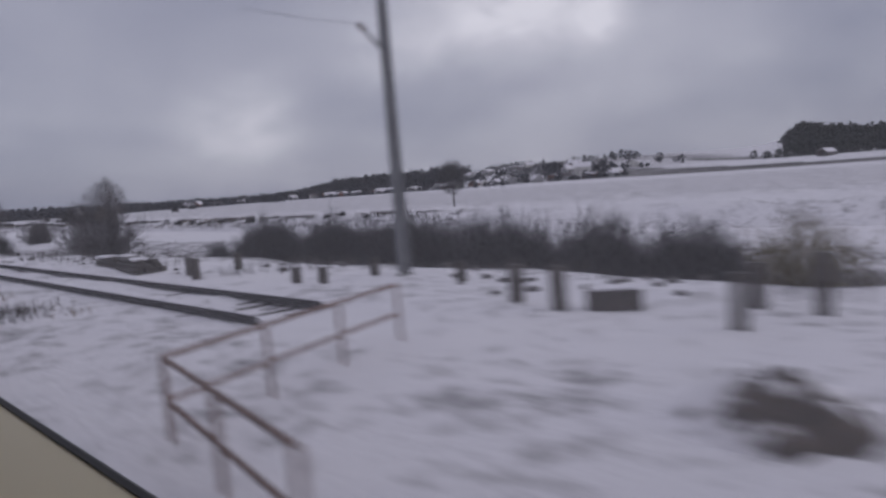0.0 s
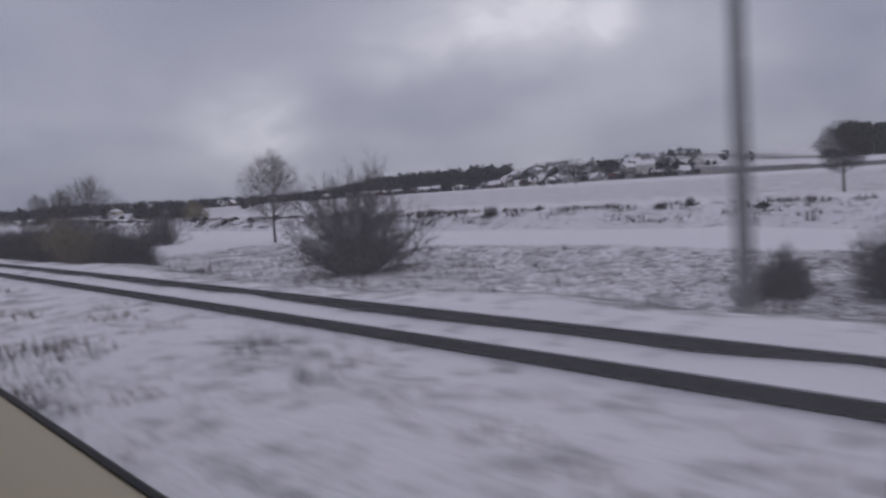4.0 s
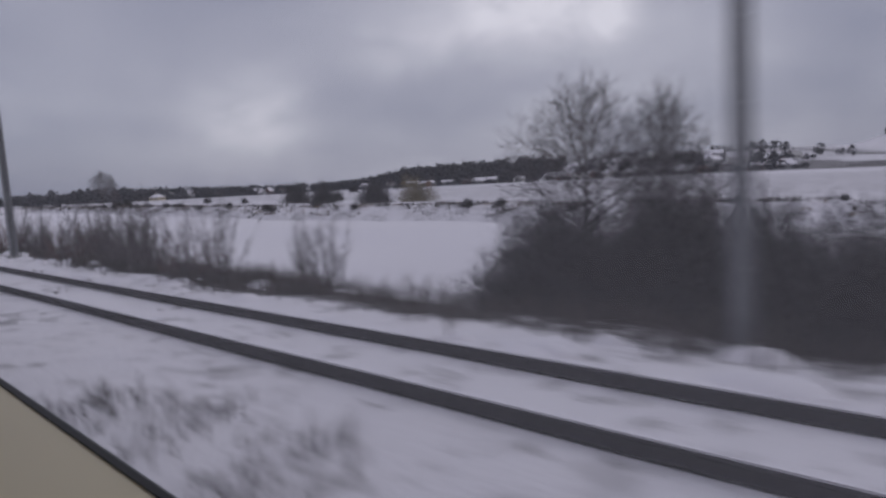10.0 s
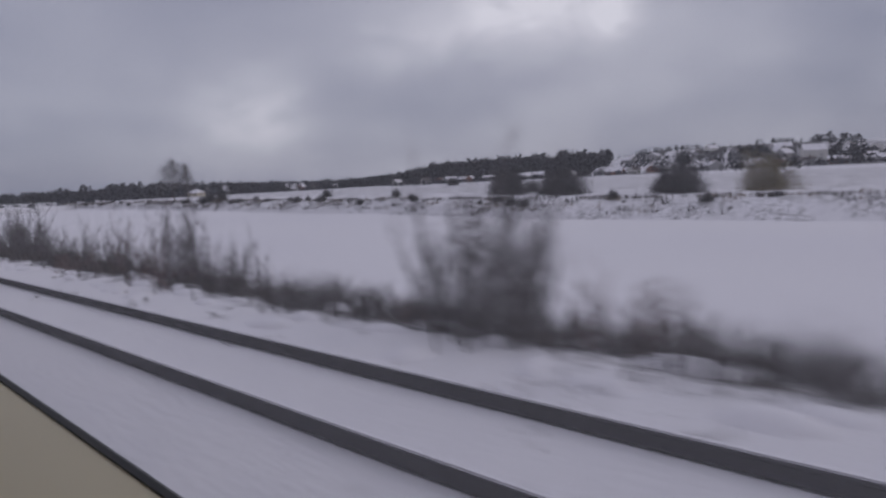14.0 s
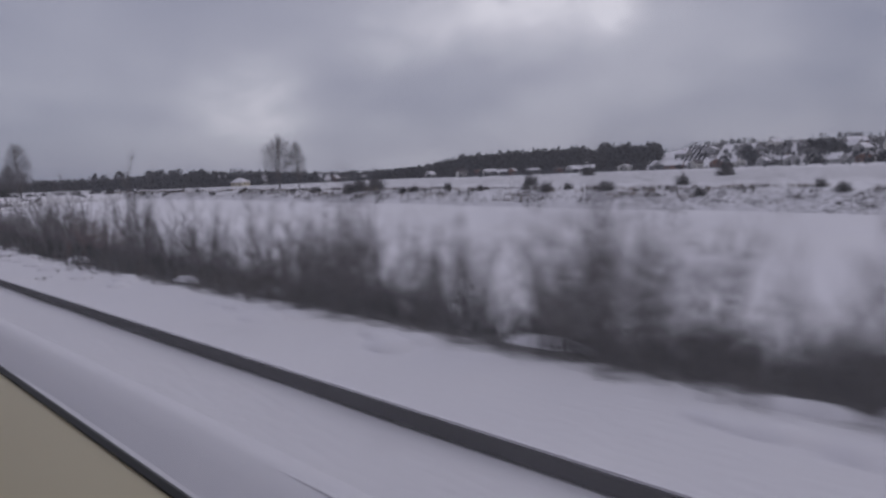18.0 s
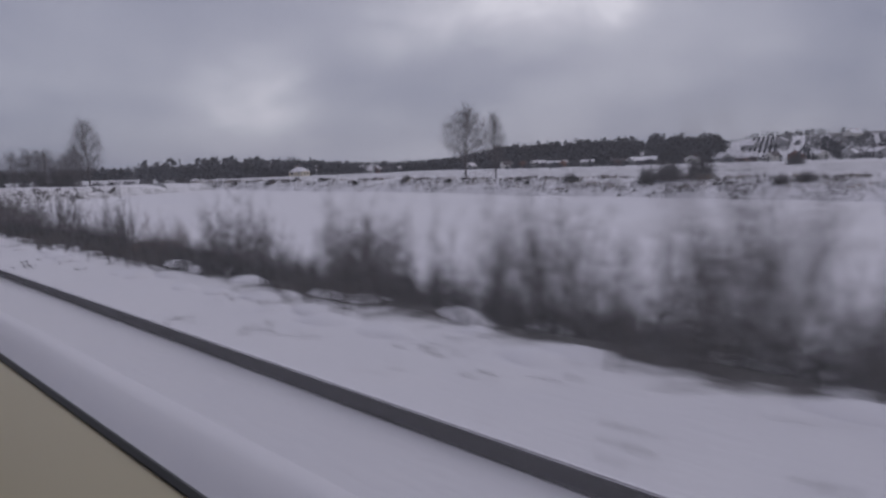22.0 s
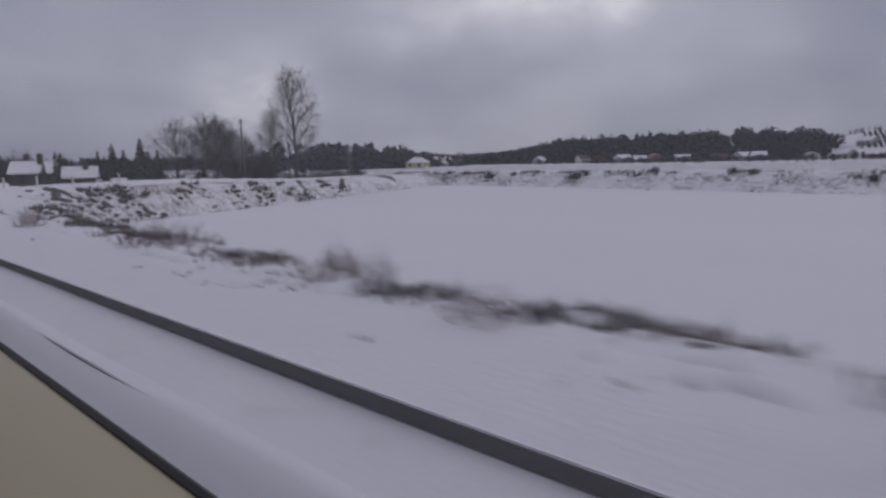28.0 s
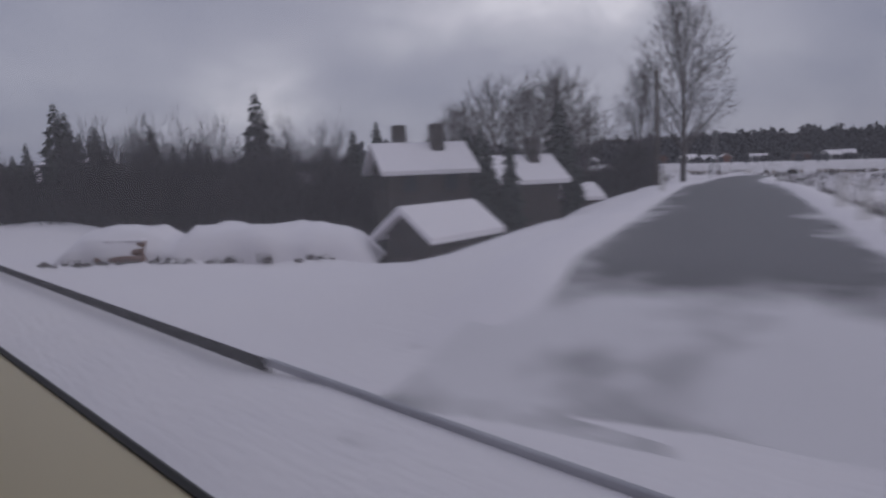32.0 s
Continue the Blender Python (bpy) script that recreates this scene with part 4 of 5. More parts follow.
# hummocks of snow along the edge of the flat top and over the buried grass
def hummocks(name, label, spots, size, seed):
    r = np.random.default_rng(seed)
    s = Shape()
    for x, y, z in spots:
        w, l, h = size * r.uniform(0.5, 1.3), size * r.uniform(0.7, 2.0), size * r.uniform(0.22, 0.5)
        tilt = r.uniform(-0.3, 0.3)
        vs = [(x, y, z + h)]
        for k, e in ((0.5, 0.8), (0.85, 0.35), (1.1, -0.35)):
            for j in range(9):
                a = j * math.tau / 9
                q = k * r.uniform(0.86, 1.14)
                px, py = q * w * math.cos(a), q * l * math.sin(a)
                vs.append((x + px - py * tilt, y + py + px * tilt, z + h * e))
        fs = [(0, 1 + j, 1 + (j + 1) % 9) for j in range(9)]
        for k in range(2):
            fs += [(1 + k * 9 + j, 10 + k * 9 + j, 10 + k * 9 + (j + 1) % 9, 1 + k * 9 + (j + 1) % 9) for j in range(9)]
        s.add(vs, fs)
    return tagged(new(name, s.mesh(name, M_SNOW, True)), label, "snow", kind="stuff")


hummocks("edge_hummocks", "soft hummocks of snow along the bank's edge", scatter(480, 51, 150, 486, lambda y, u: verge(y) - 0.9 + 1.5 * u * u, -0.2), 0.32, 52)
hummocks("slope_hummocks", "snow-capped lumps between the bank's shrubs", scatter(300, 53, 168, 480, lambda y, u: verge(y) + 0.6 + 3.6 * u, -0.1), 0.42, 54)

# ---- trees far off ----


def far_tree(s, x, y, z, h, w, r, pointed=False):
    """A small tree: a thin trunk and a ragged crown of many leaf-like pieces."""
    s.tube([(x, y, z - 0.5), (x, y, z + h * 0.6)], [h * 0.02, h * 0.01], 3)
    n = 44
    for i in range(n):
        k = r.uniform(0, 1)
        rad = w * ((1 - k) * 0.95 + 0.05 if pointed else math.sqrt(max(0.03, 1 - (2 * k - 0.9) ** 2))) * math.sqrt(r.uniform(0.1, 1))
        a = r.uniform(0, math.tau)
        c = Vector((x + rad * math.cos(a), y + rad * math.sin(a), z + h * (0.06 + 0.92 * k)))
        u = Vector(r.normal(0, 1, 3)).normalized() * w * r.uniform(0.22, 0.5)
        t = Vector(r.normal(0, 1, 3)).normalized() * w * r.uniform(0.18, 0.42)
        o = len(s.v)
        s.v += [tuple(c - u), tuple(c + t), tuple(c + u * 0.8), tuple(c - t * 0.7 + u * 0.3)]
        s.f.append((o, o + 1, o + 2, o + 3))


def woods(name, label, spots, low, high, seed, mat=None, pointed=0.2, width=0.32):
    r = np.random.default_rng(seed)
    s = Shape()
    for x, y in spots:
        h = r.uniform(low, high)
        p = r.uniform() < pointed
        far_tree(s, x, y, ground_z(x, y), h * (1.15 if p else 1), h * (0.2 if p else width), r, p)
    return tagged(new(name, s.mesh(name, mat or M_WOODS)), label, "woodland", kind="stuff")


def along(points, n, wide, seed):
    """n spots strewn along a line of places."""
    r = np.random.default_rng(seed)
    d = np.concatenate([[0], np.cumsum([math.dist(a, b) for a, b in zip(points, points[1:])])])
    t = r.uniform(0, d[-1], n)
    return [(float(np.interp(q, d, [p[0] for p in points])) + r.normal(0, wide), float(np.interp(q, d, [p[1] for p in points])) + r.normal(0, wide)) for q in t]


r = np.random.default_rng(31)
slope = []
for _ in range(2700):
    y, x = r.uniform(598, 985), r.uniform(578, 745)
    if abs(y - 664 - (x - 600) * 0.5) > 5 and abs(y - 780 - (x - 600) * 0.5) > 3 and y > 600 + 0.55 * max(0, x - 640) and noise.noise(Vector((x * 0.045, y * 0.045, 2))) > -0.33:
        slope.append((x, y))
woods("hill_wood", "dark leafless wood on the hillside", slope, 6.5, 13.5, 32, None, 0.12, 0.46)
woods("hill_crowns", "taller crowns standing out of the hillside wood", [(x, y) for x, y in slope if x > 672][::9], 13, 18, 30, None, 0.3, 0.42)
woods("plain_wood", "long dark belt of trees across the plain", along([(600, 1000), (430, 1090), (290, 1160), (160, 1260), (60, 1300)], 560, 14, 33), 9, 15, 34, None, 0.2, 0.4)
woods("mid_wood", "dark hedges and trees between far houses", along([(130, 640), (210, 690), (330, 800), (480, 920), (600, 1000)], 460, 11, 35), 6, 11, 36, None, 0.25, 0.42)
ragged = []
for x in r.uniform(960, 1700, 1500):
    y = 0.277 * x + 24 - abs(r.normal(0, 95))
    if noise.noise(Vector((x * 0.02, y * 0.02, 5))) > -0.2:
        ragged.append((x, y + r.normal(0, 7)))
woods("high_wood", "dark mixed wood on the high hill", ragged[::2], 6, 17, 37, M_NEEDLE, 0.25, 0.5)
woods("high_crowns", "taller dark crowns standing out of the high wood", ragged[1::6], 17, 27, 36, M_NEEDLE, 0.25, 0.42)
woods("ridge_trees", "dark trees on the brow below the high wood", along([(770, 245), (800, 200), (820, 150)], 90, 16, 55), 5, 10, 56, M_NEEDLE, 0.3, 0.5)
woods("village_trees", "dark trees and hedges among the village houses", along([(588, 330), (596, 400), (592, 470), (596, 548)], 36, 7, 38) + along([(628, 350), (650, 372), (634, 392)], 20, 7, 39) + along([(640, 440), (668, 462)], 22, 6, 48) + along([(618, 498), (640, 512)], 22, 6, 49) + along([(722, 330), (742, 430)], 18, 15, 50), 5, 11, 40, None, 0.12, 0.5)
woods("field_hedges", "dark hedge lines between hillside fields", along([(760, 380), (730, 640)], 70, 3, 41) + along([(640, 590), (745, 545)], 40, 2, 42) + along([(620, 480), (745, 450)], 36, 2, 43), 3, 6, 44)
woods("foot_hedges", "low dark hedges in the fields before the village", along([(420, 330), (520, 560), (540, 760)], 90, 4, 45) + along([(330, 520), (420, 700)], 50, 4, 46), 2.5, 5, 47)
rows = Shape()
for i in range(6):
    for j in range(40):
        x = 634 + j * 2.0
        y = 551 + i * 4.4 + (x - 620) * 0.30
        rows.box((x, y + 0.2 * math.sin(j * 2.3 + i), ground_z(x, y) + 0.8), (2.1, 1.5, 1.5 + 0.3 * math.sin(j * 1.7 + i * 2)), 0.3)
young = []
for lo, hi, near_x, far_x in ((540, 551, 640, 722), (510, 527, 645, 690), (474, 505, 640, 694), (430, 468, 634, 692), (385, 424, 640, 700)):
    for _ in range(int((hi - lo) * (far_x - near_x) * 0.075)):
        x = r.uniform(near_x, far_x)
        young.append((x, r.uniform(lo, hi) + (x - 620) * 0.28))
woods("young_wood", "pale grey young leafless wood on the hillside", young, 2.6, 4.6, 58, M_YOUNG, 0.05, 0.42)
tagged(new("orchard_rows", rows.mesh("orchard_rows", M_WOODS)), "dark planted rows running up the snowy hillside", "orchard", kind="stuff")

# single dark trees on the far bank and fields, and the poplars
for x, y, k, sc in [(84, 257, 0, 1.4), (85, 275, 1, 1.4), (86, 287, 0, 1.45), (88, 280, 1, 1.1), (85.5, 246.5, 2, 1.2), (90, 262, 1, 0.8), (152, 340, 1, 0.9), (104, 296, 1, 0.7), (92, 322, 1, 0.45), (96, 352, 1, 0.6), (79.6, 383.2, 1, 0.62), (80.2, 380.6, 0, 0.7), (81.4, 377.2, 1, 0.8), (190, 400, 1, 1.0)]:
    plant(DENSE[k], "bush", "dark round leafless bush on the far side of the lake", "bush", "bushes across the lake", x, y, ground_z(x, y) - 0.3 * sc, mix.uniform(0, 360), sc)
plant(ROUND[0], "bare_tree", "tall leafless tree with a broad rounded crown", "tree", "", 90, 424.6, ground_z(90, 424.6), 30, 1.32, 0.95)
plant(POPLAR[0], "poplar", "slender leafless poplar beside a broader one", "tree", "poplars across the lake", 92, 419.2, ground_z(92, 419.2), 80, 0.7, 0.8)
plant(POPLAR[0], "poplar", "very tall leafless poplar at the bend of the road", "tree", "", 57.4, 523.4, ground_z(57.4, 523.4), 10, 1.03, 1.0)
plant(POPLAR[0], "poplar", "leafless poplar leaning beside a taller one", "tree", "", 54.6, 526.0, ground_z(54.6, 526.0), 200, 0.70, 0.85)
for x, y, k, sc in [(48, 531, 1, 1.3), (45, 528.5, 0, 1.2), (51, 536, 0, 1.2), (43, 533, 0, 1.15), (53, 531, 1, 1.0), (60, 552, 1, 1.3), (66, 560, 0, 1.2)]:
    plant(GROVE[k], "bare_tree", "tall leafless tree behind the farmhouse", "tree", "grove behind the farmhouse", x, y, ground_z(x, y), mix.uniform(0, 360), sc)


def conifer(height, seed):
    """Trunk mesh and bough mesh of a spruce."""
    r = np.random.default_rng(seed)
    wood, green = Shape(), Shape()
    wood.tube([(0, 0, -0.2), (0, 0, height * 0.97)], [height * 0.018, 0.02], 6)
    tiers = 24
    for i in range(tiers):
        k = i / tiers
        z, reach = height * (0.08 + 0.9 * k), height * 0.21 * (1 - k) ** 0.85 + 0.12
        for j in range(13):
            a = j * math.tau / 13 + i * 0.7 + r.uniform(-0.25, 0.25)
            q = reach * r.uniform(0.55, 1.25)
            d = Vector((math.cos(a), math.sin(a), 0))
            z = height * (0.08 + 0.9 * k + r.uniform(-0.025, 0.025))
            n = Vector((-d.y, d.x, 0)) * q * 0.26
            tip = Vector((0, 0, z)) + d * q + Vector((0, 0, (-0.28 + r.uniform(-0.2, 0.2)) * q))
            mid = Vector((0, 0, z)) + d * q * 0.55 + Vector((0, 0, -0.02 * q))
            o = len(green.v)
            green.v += [(0, 0, z + 0.1), tuple(mid + n), tuple(tip), tuple(mid - n), tuple(mid + Vector((0, 0, -0.3 * q)) + n * 0.7), tuple(mid + Vector((0, 0, -0.3 * q)) - n * 0.7)]
            green.f += [(o, o + 1, o + 2), (o, o + 2, o + 3), (o + 1, o + 4, o + 2), (o + 3, o + 2, o + 5)]
    return wood.mesh("trunk", M_BARK), green.mesh("boughs", M_NEEDLE)


SPRUCE = [conifer(8.0, 61), conifer(7.0, 62), conifer(9.0, 63)]
for i in range(46):
    q = mix.random()
    x, y = 8 + 34 * q + mix.uniform(-2, 2), 552 - 16 * q + mix.uniform(-5, 16)
    plant(SPRUCE[i % 3], "spruce", "dark green spruce in a garden row", "tree", "spruces in the gardens", x, y, ground_z(x, y), mix.uniform(0, 360), mix.uniform(0.5, 1.0), mix.uniform(0.85, 1.3))
for i in range(9):
    q = mix.random()
    x, y = 7 + 32 * q + mix.uniform(-2, 2), 546 - 17 * q + mix.uniform(-5, 7)
    plant(DENSE[i % 2], "hedge_bush", "dense dark leafless bush in a snowy garden", "bush", "bushes in the gardens", x, y, ground_z(x, y), mix.uniform(0, 360), mix.uniform(0.75, 1.25))
for i, (x, y, sc) in enumerate([(44, 524.5, 0.75), (47, 525.5, 0.8), (50, 526.5, 0.8), (53, 527.5, 0.75), (41, 523.5, 0.7), (57, 530, 0.8), (62, 533, 0.8), (67, 536, 0.8), (73, 540, 0.8), (80, 545, 0.85), (38, 530, 0.9), (34, 527, 0.75), (30, 531, 0.85), (88, 552, 0.9), (97, 560, 0.9), (36, 535, 0.9), (27, 529, 0.8), (21, 530, 0.8), (17.5, 531, 0.75), (24, 536, 0.85), (14, 536, 0.8)]):
    plant(DENSE[i % 2], "hedge_bush", "dense dark garden hedge bush behind the road", "bush", "hedge along the road", x, y, ground_z(x, y), mix.uniform(0, 360), sc * 1.2)

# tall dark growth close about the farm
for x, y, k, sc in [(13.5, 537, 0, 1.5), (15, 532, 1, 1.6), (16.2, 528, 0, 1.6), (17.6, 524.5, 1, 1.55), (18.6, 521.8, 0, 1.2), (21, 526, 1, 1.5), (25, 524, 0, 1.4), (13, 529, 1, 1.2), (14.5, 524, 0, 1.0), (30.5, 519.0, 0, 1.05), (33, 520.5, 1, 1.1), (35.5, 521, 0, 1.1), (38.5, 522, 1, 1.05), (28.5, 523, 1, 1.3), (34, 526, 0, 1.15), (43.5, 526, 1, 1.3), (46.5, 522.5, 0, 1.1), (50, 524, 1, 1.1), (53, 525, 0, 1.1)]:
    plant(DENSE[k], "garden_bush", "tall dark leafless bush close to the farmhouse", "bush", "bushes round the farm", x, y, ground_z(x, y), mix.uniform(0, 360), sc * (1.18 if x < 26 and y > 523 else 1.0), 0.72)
for x, y, k, sc, w in [(20.4, 513.9, 1, 0.76, 0.75), (21.5, 513.7, 0, 0.66, 0.7), (26.6, 514.2, 1, 0.6, 0.8), (22.7, 516.4, 1, 0.95, 0.8), (23.3, 518.0, 0, 0.85, 0.8), (31.8, 532.3, 2, 0.82, 0.9), (18.5, 528.5, 2, 1.0, 1.0), (15.5, 535, 0, 0.95, 1.0), (20.5, 529, 1, 0.9, 1.0), (26, 530, 0, 0.9, 1.0), (32.5, 519, 2, 0.9, 1.1), (12, 540, 2, 0.8, 1.1), (29, 528, 1, 0.9, 1.0)]:
    plant(SPRUCE[k], "spruce", "dark narrow conifer beside the farmhouse", "tree", "conifers at the farm", x, y, ground_z(x, y), mix.uniform(0, 360), sc, w)
for x, y, sc in [(25.3, 501.2, 0.62), (26.8, 501.9, 0.55), (28.6, 502.6, 0.5), (23.9, 500.5, 0.45), (31, 503.6, 0.45)]:
    plant(SHRUBS[3], "bramble_bush", "reddish leafless bramble on the shoulder of the dike", "shrub", "brambles on the dike", x, y, ground_z(x, y), mix.uniform(0, 360), sc, 1.5)

bank = thing("snow_heap", "long heap of ploughed snow with a dark foot", "snow heap", at=(9.6, 515.4, -0.5), turn=43)
s = Shape()
for i in range(33):
    k = i / 32 * 2 - 1
    for j in range(13):
        a = j / 12 * math.pi
        n = noise.noise(Vector((k * 6.5, a * 2, 1.5))) + 0.5 * noise.noise(Vector((k * 17, a * 4, 4.5)))
        fall = (1 - abs(k) ** 10) * (1 - 0.35 * math.exp(-((k - 0.25) / 0.07) ** 2))
        s.v.append((-math.cos(a) * 1.25 * (1 + 0.14 * n), k * 4.9, (math.sin(a) ** 0.55) * (1.2 + 0.10 * k + 0.15 * n) * fall - 0.05))
s.f = [(i * 13 + j, (i + 1) * 13 + j, (i + 1) * 13 + j + 1, i * 13 + j + 1) for i in range(32) for j in range(12)]
part("mound", s, M_SNOW, bank, "", True)
foot = []
r = np.random.default_rng(91)
for _ in range(46):
    q, w = r.uniform(-4.6, 4.8), r.uniform(1.2, 1.9)
    x, y = 9.6 - 0.68 * q - 0.73 * w, 515.4 + 0.73 * q - 0.68 * w
    foot.append((x, y, ground_z(x, y)))
stones("yard_rubble", "dark rubble and clods at the foot of the snow heap", foot, 0.16, 92, M_RUBBLE)
tufts("yard_weeds", "dead weeds at the foot of the snow heap", foot[::2], 0.3, 8, M_WEED, 0.25, 93, 0.012)
logs = thing("log_pile", "low pile of reddish-brown logs capped with snow", "wood pile", at=(7.1, 516.6, ground_z(7.1, 516.6)), turn=40)
for i, (dx, dz) in enumerate(((-0.24, 0.1), (0.0, 0.1), (0.24, 0.1), (-0.12, 0.3), (0.12, 0.3), (0.0, 0.5))):
    part("log", Shape().tube([(dx, -0.75 + 0.05 * (i % 2), dz), (dx, 0.75 + 0.04 * (i % 3), dz)], [0.115, 0.105], 9, True), M_RUST, logs)
part("snow_cap", Shape().box((0, 0, 0.63), (0.36, 1.4, 0.10), 0.045), M_SNOW, logs, "snow lying on the logs")

# ---- houses ----


def house(w, d, eave, ridge, wall, roof, label, at, turn, near=False, chimneys=1, hip=False):
    t = thing("house", label, "house")
    t.matrix_world = pose(*at, 0, 0, turn)
    gable = [(-w / 2, 0, -0.6), (w / 2, 0, -0.6), (w / 2, 0, eave), (0, 0, ridge), (-w / 2, 0, eave)]
    vs = [(x, y, z) for y in (-d / 2, d / 2) for x, _, z in ([(a, 0, c) for a, _, c in gable])]
    if hip:
        vs[3], vs[8] = (0, -d / 2 + 0.01, eave), (0, d / 2 - 0.01, eave)
    s = Shape().add(vs, [(0, 1, 2, 3, 4), (9, 8, 7, 6, 5), (0, 5, 6, 1), (1, 6, 7, 2), (4, 9, 5, 0)])
    part("wall", s, wall, t)
    o, th, run = 0.35, 0.22, (ridge - eave) / (w / 2)
    s = Shape()
    in_y = d * 0.3 if hip else -o
    for q in (-1, 1):
        a, b = (q * (w / 2 + o), eave - o * run), (0, ridge)
        y0, y1, r0, r1 = -d / 2 - o, d / 2 + o, -d / 2 + in_y, d / 2 - in_y
        s.add([(a[0], y0, a[1] + 0.03), (b[0], r0, b[1] + 0.03), (b[0], r1, b[1] + 0.03), (a[0], y1, a[1] + 0.03), (a[0], y0, a[1] + th), (b[0], r0, b[1] + th), (b[0], r1, b[1] + th), (a[0], y1, a[1] + th)],
              [(3, 2, 1, 0), (4, 5, 6, 7), (0, 1, 5, 4), (1, 2, 6, 5), (2, 3, 7, 6), (3, 0, 4, 7)])
    if hip:
        for q in (-1, 1):
            y0 = q * (d / 2 + o)
            s.add([(-w / 2 - o, y0, eave - o * run + th), (w / 2 + o, y0, eave - o * run + th), (0, q * (d / 2 - in_y), ridge + th)], [(0, 1, 2)])
    roof_ob = part("roof", s, roof, t, "snow-covered pitched roof" if roof is M_SNOW else "")
    for c in range(chimneys):
        part("chimney", Shape().box((w * (0.12 - 0.3 * c), d * (0.2 - 0.4 * c), ridge + 0.25), (0.55, 0.55, 1.5), 0.03), WALLS[4] if near else WALLS[3], roof_ob)
    rows_up = 2 if eave > 4.2 else 1
    wide, tall = (0.6, 0.8) if near else (1.1, 1.4)
    casing = M_SLEEPER if near else WALLS[0]
    for f in range(rows_up):
        z = 1.5 + 2.5 * f - (0.3 if eave < 2.6 else 0)
        if z + tall / 2 > eave:
            continue
        for i in range(2):
            for yy, q in ((-d / 2, -1), (d / 2, 1)):
                win = part("window", Shape().box(((i - 0.5) * w * 0.45, yy + q * 0.01, z), (wide + 0.16, 0.08, tall + 0.16), 0.02), casing, t)
                part("pane", Shape().box(((i - 0.5) * w * 0.45, yy + q * 0.05, z), (wide, 0.03, tall)), M_PANE, win)
            for xx, q in ((-w / 2, -1), (w / 2, 1)):
                win = part("window", Shape().box((xx + q * 0.01, (i - 0.5) * d * 0.5, z), (0.08, wide + 0.16, tall + 0.16), 0.02), casing, t)
                part("pane", Shape().box((xx + q * 0.05, (i - 0.5) * d * 0.5, z), (0.03, wide, tall)), M_PANE, win)
    return t


# the farm by the level crossing
house(3.1, 3.7, 4.5, 5.5, WALLS[4], M_SNOW, "dark farmhouse with a snowy roof and two chimneys among trees", (20.6, 518.2, -2.5), -116, True, 2)
house(2.7, 2.9, 3.9, 4.8, WALLS[4], M_SNOW, "dark lower wing beside the farmhouse with a snowy roof", (24.5, 515.7, -2.5), -112, True, 1)
house(1.7, 3.0, 2.72, 3.35, WALLS[4], M_SNOW, "long low dark shed with a snowy pitched roof", (14.6, 510.9, -2.5), -84, True, 0)
house(1.7, 2.4, 2.9, 3.35, WALLS[4], M_SNOW, "small dark outbuilding with a snowy roof", (27.6, 515.2, -2.5), -118, True, 0)
house(7.5, 8.0, 3.4, 6.2, WALLS[2], M_SNOW, "grey cottage with a snowy roof behind spruces", (19, 560, -2.6), 20, True, 1)
house(7.5, 8.5, 2.6, 4.7, WALLS[1], M_SNOW, "bungalow with a snowy hipped roof beyond the lake", (205, 655, ground_z(205, 655)), 25, False, 1, True)

r = np.random.default_rng(71)
HOUSES = []
tries = 0
while len(HOUSES) < 50 and tries < 4000:
    tries += 1
    if len(HOUSES) < 26:
        y = r.uniform(335, 585)
        x = r.uniform(586, 606) if len(HOUSES) < 16 else r.uniform(606, 690)
    elif len(HOUSES) < 37:
        y = r.uniform(600, 860)
        x = r.uniform(556, 574)
    else:
        q = r.uniform(0.22, 1)
        x, y = 120 + 440 * q + r.normal(0, 12), 628 + 350 * q + r.normal(0, 14)
    if all(math.dist((x, y), h) > 15 for h in HOUSES) and math.dist((x, y), (205, 655)) > 18:
        HOUSES.append((x, y))
HOUSES = [(x + 34, y + 5) if math.dist((x, y), (628, 396)) < 22 else (x, y) for x, y in HOUSES]
for i, (x, y) in enumerate(HOUSES):
    kind = (0, 2, 2, 3)[int(r.integers(0, 4))]
    size = r.uniform(8.5, 13)
    house(size, size * r.uniform(0.9, 1.4), r.uniform(2.8, 4.6), r.uniform(5.8, 8.0), WALLS[kind], M_SNOW if r.uniform() < 0.8 else M_TILE, ("white", "cream", "grey", "brick")[kind] + " village house with a pitched roof in snow", (x, y, ground_z(x, y) + 0.1), float(r.uniform(0, 180)), False, int(r.integers(0, 3)))
gardens = []
for x, y in HOUSES[26:]:
    for _ in range(9):
        a, b = r.uniform(-15, 15), r.uniform(8, 13)
        gardens.append((x - 0.67 * b + 0.74 * a, y - 0.74 * b - 0.67 * a))
for x, y in HOUSES[:26:2]:
    for _ in range(5):
        a, b = r.uniform(-13, 13), r.uniform(8, 12)
        gardens.append((x - 0.8 * b + 0.6 * a, y - 0.6 * b - 0.8 * a))
woods("garden_trees", "low dark trees and hedges in front of the far houses", gardens, 2.6, 5.0, 59, None, 0.1, 0.7)
house(14, 18, 8.5, 13.5, WALLS[0], M_SNOW, "large white hall-like building above the village", (628, 396, ground_z(628, 396)), 30, False, 1)

house(9, 22, 3.6, 7.0, WALLS[4], M_SNOW, "long dark barn with a snowy roof below the high wood", (706, 180, ground_z(706, 180)), 82, False, 0)

# ---- small things by the track ----


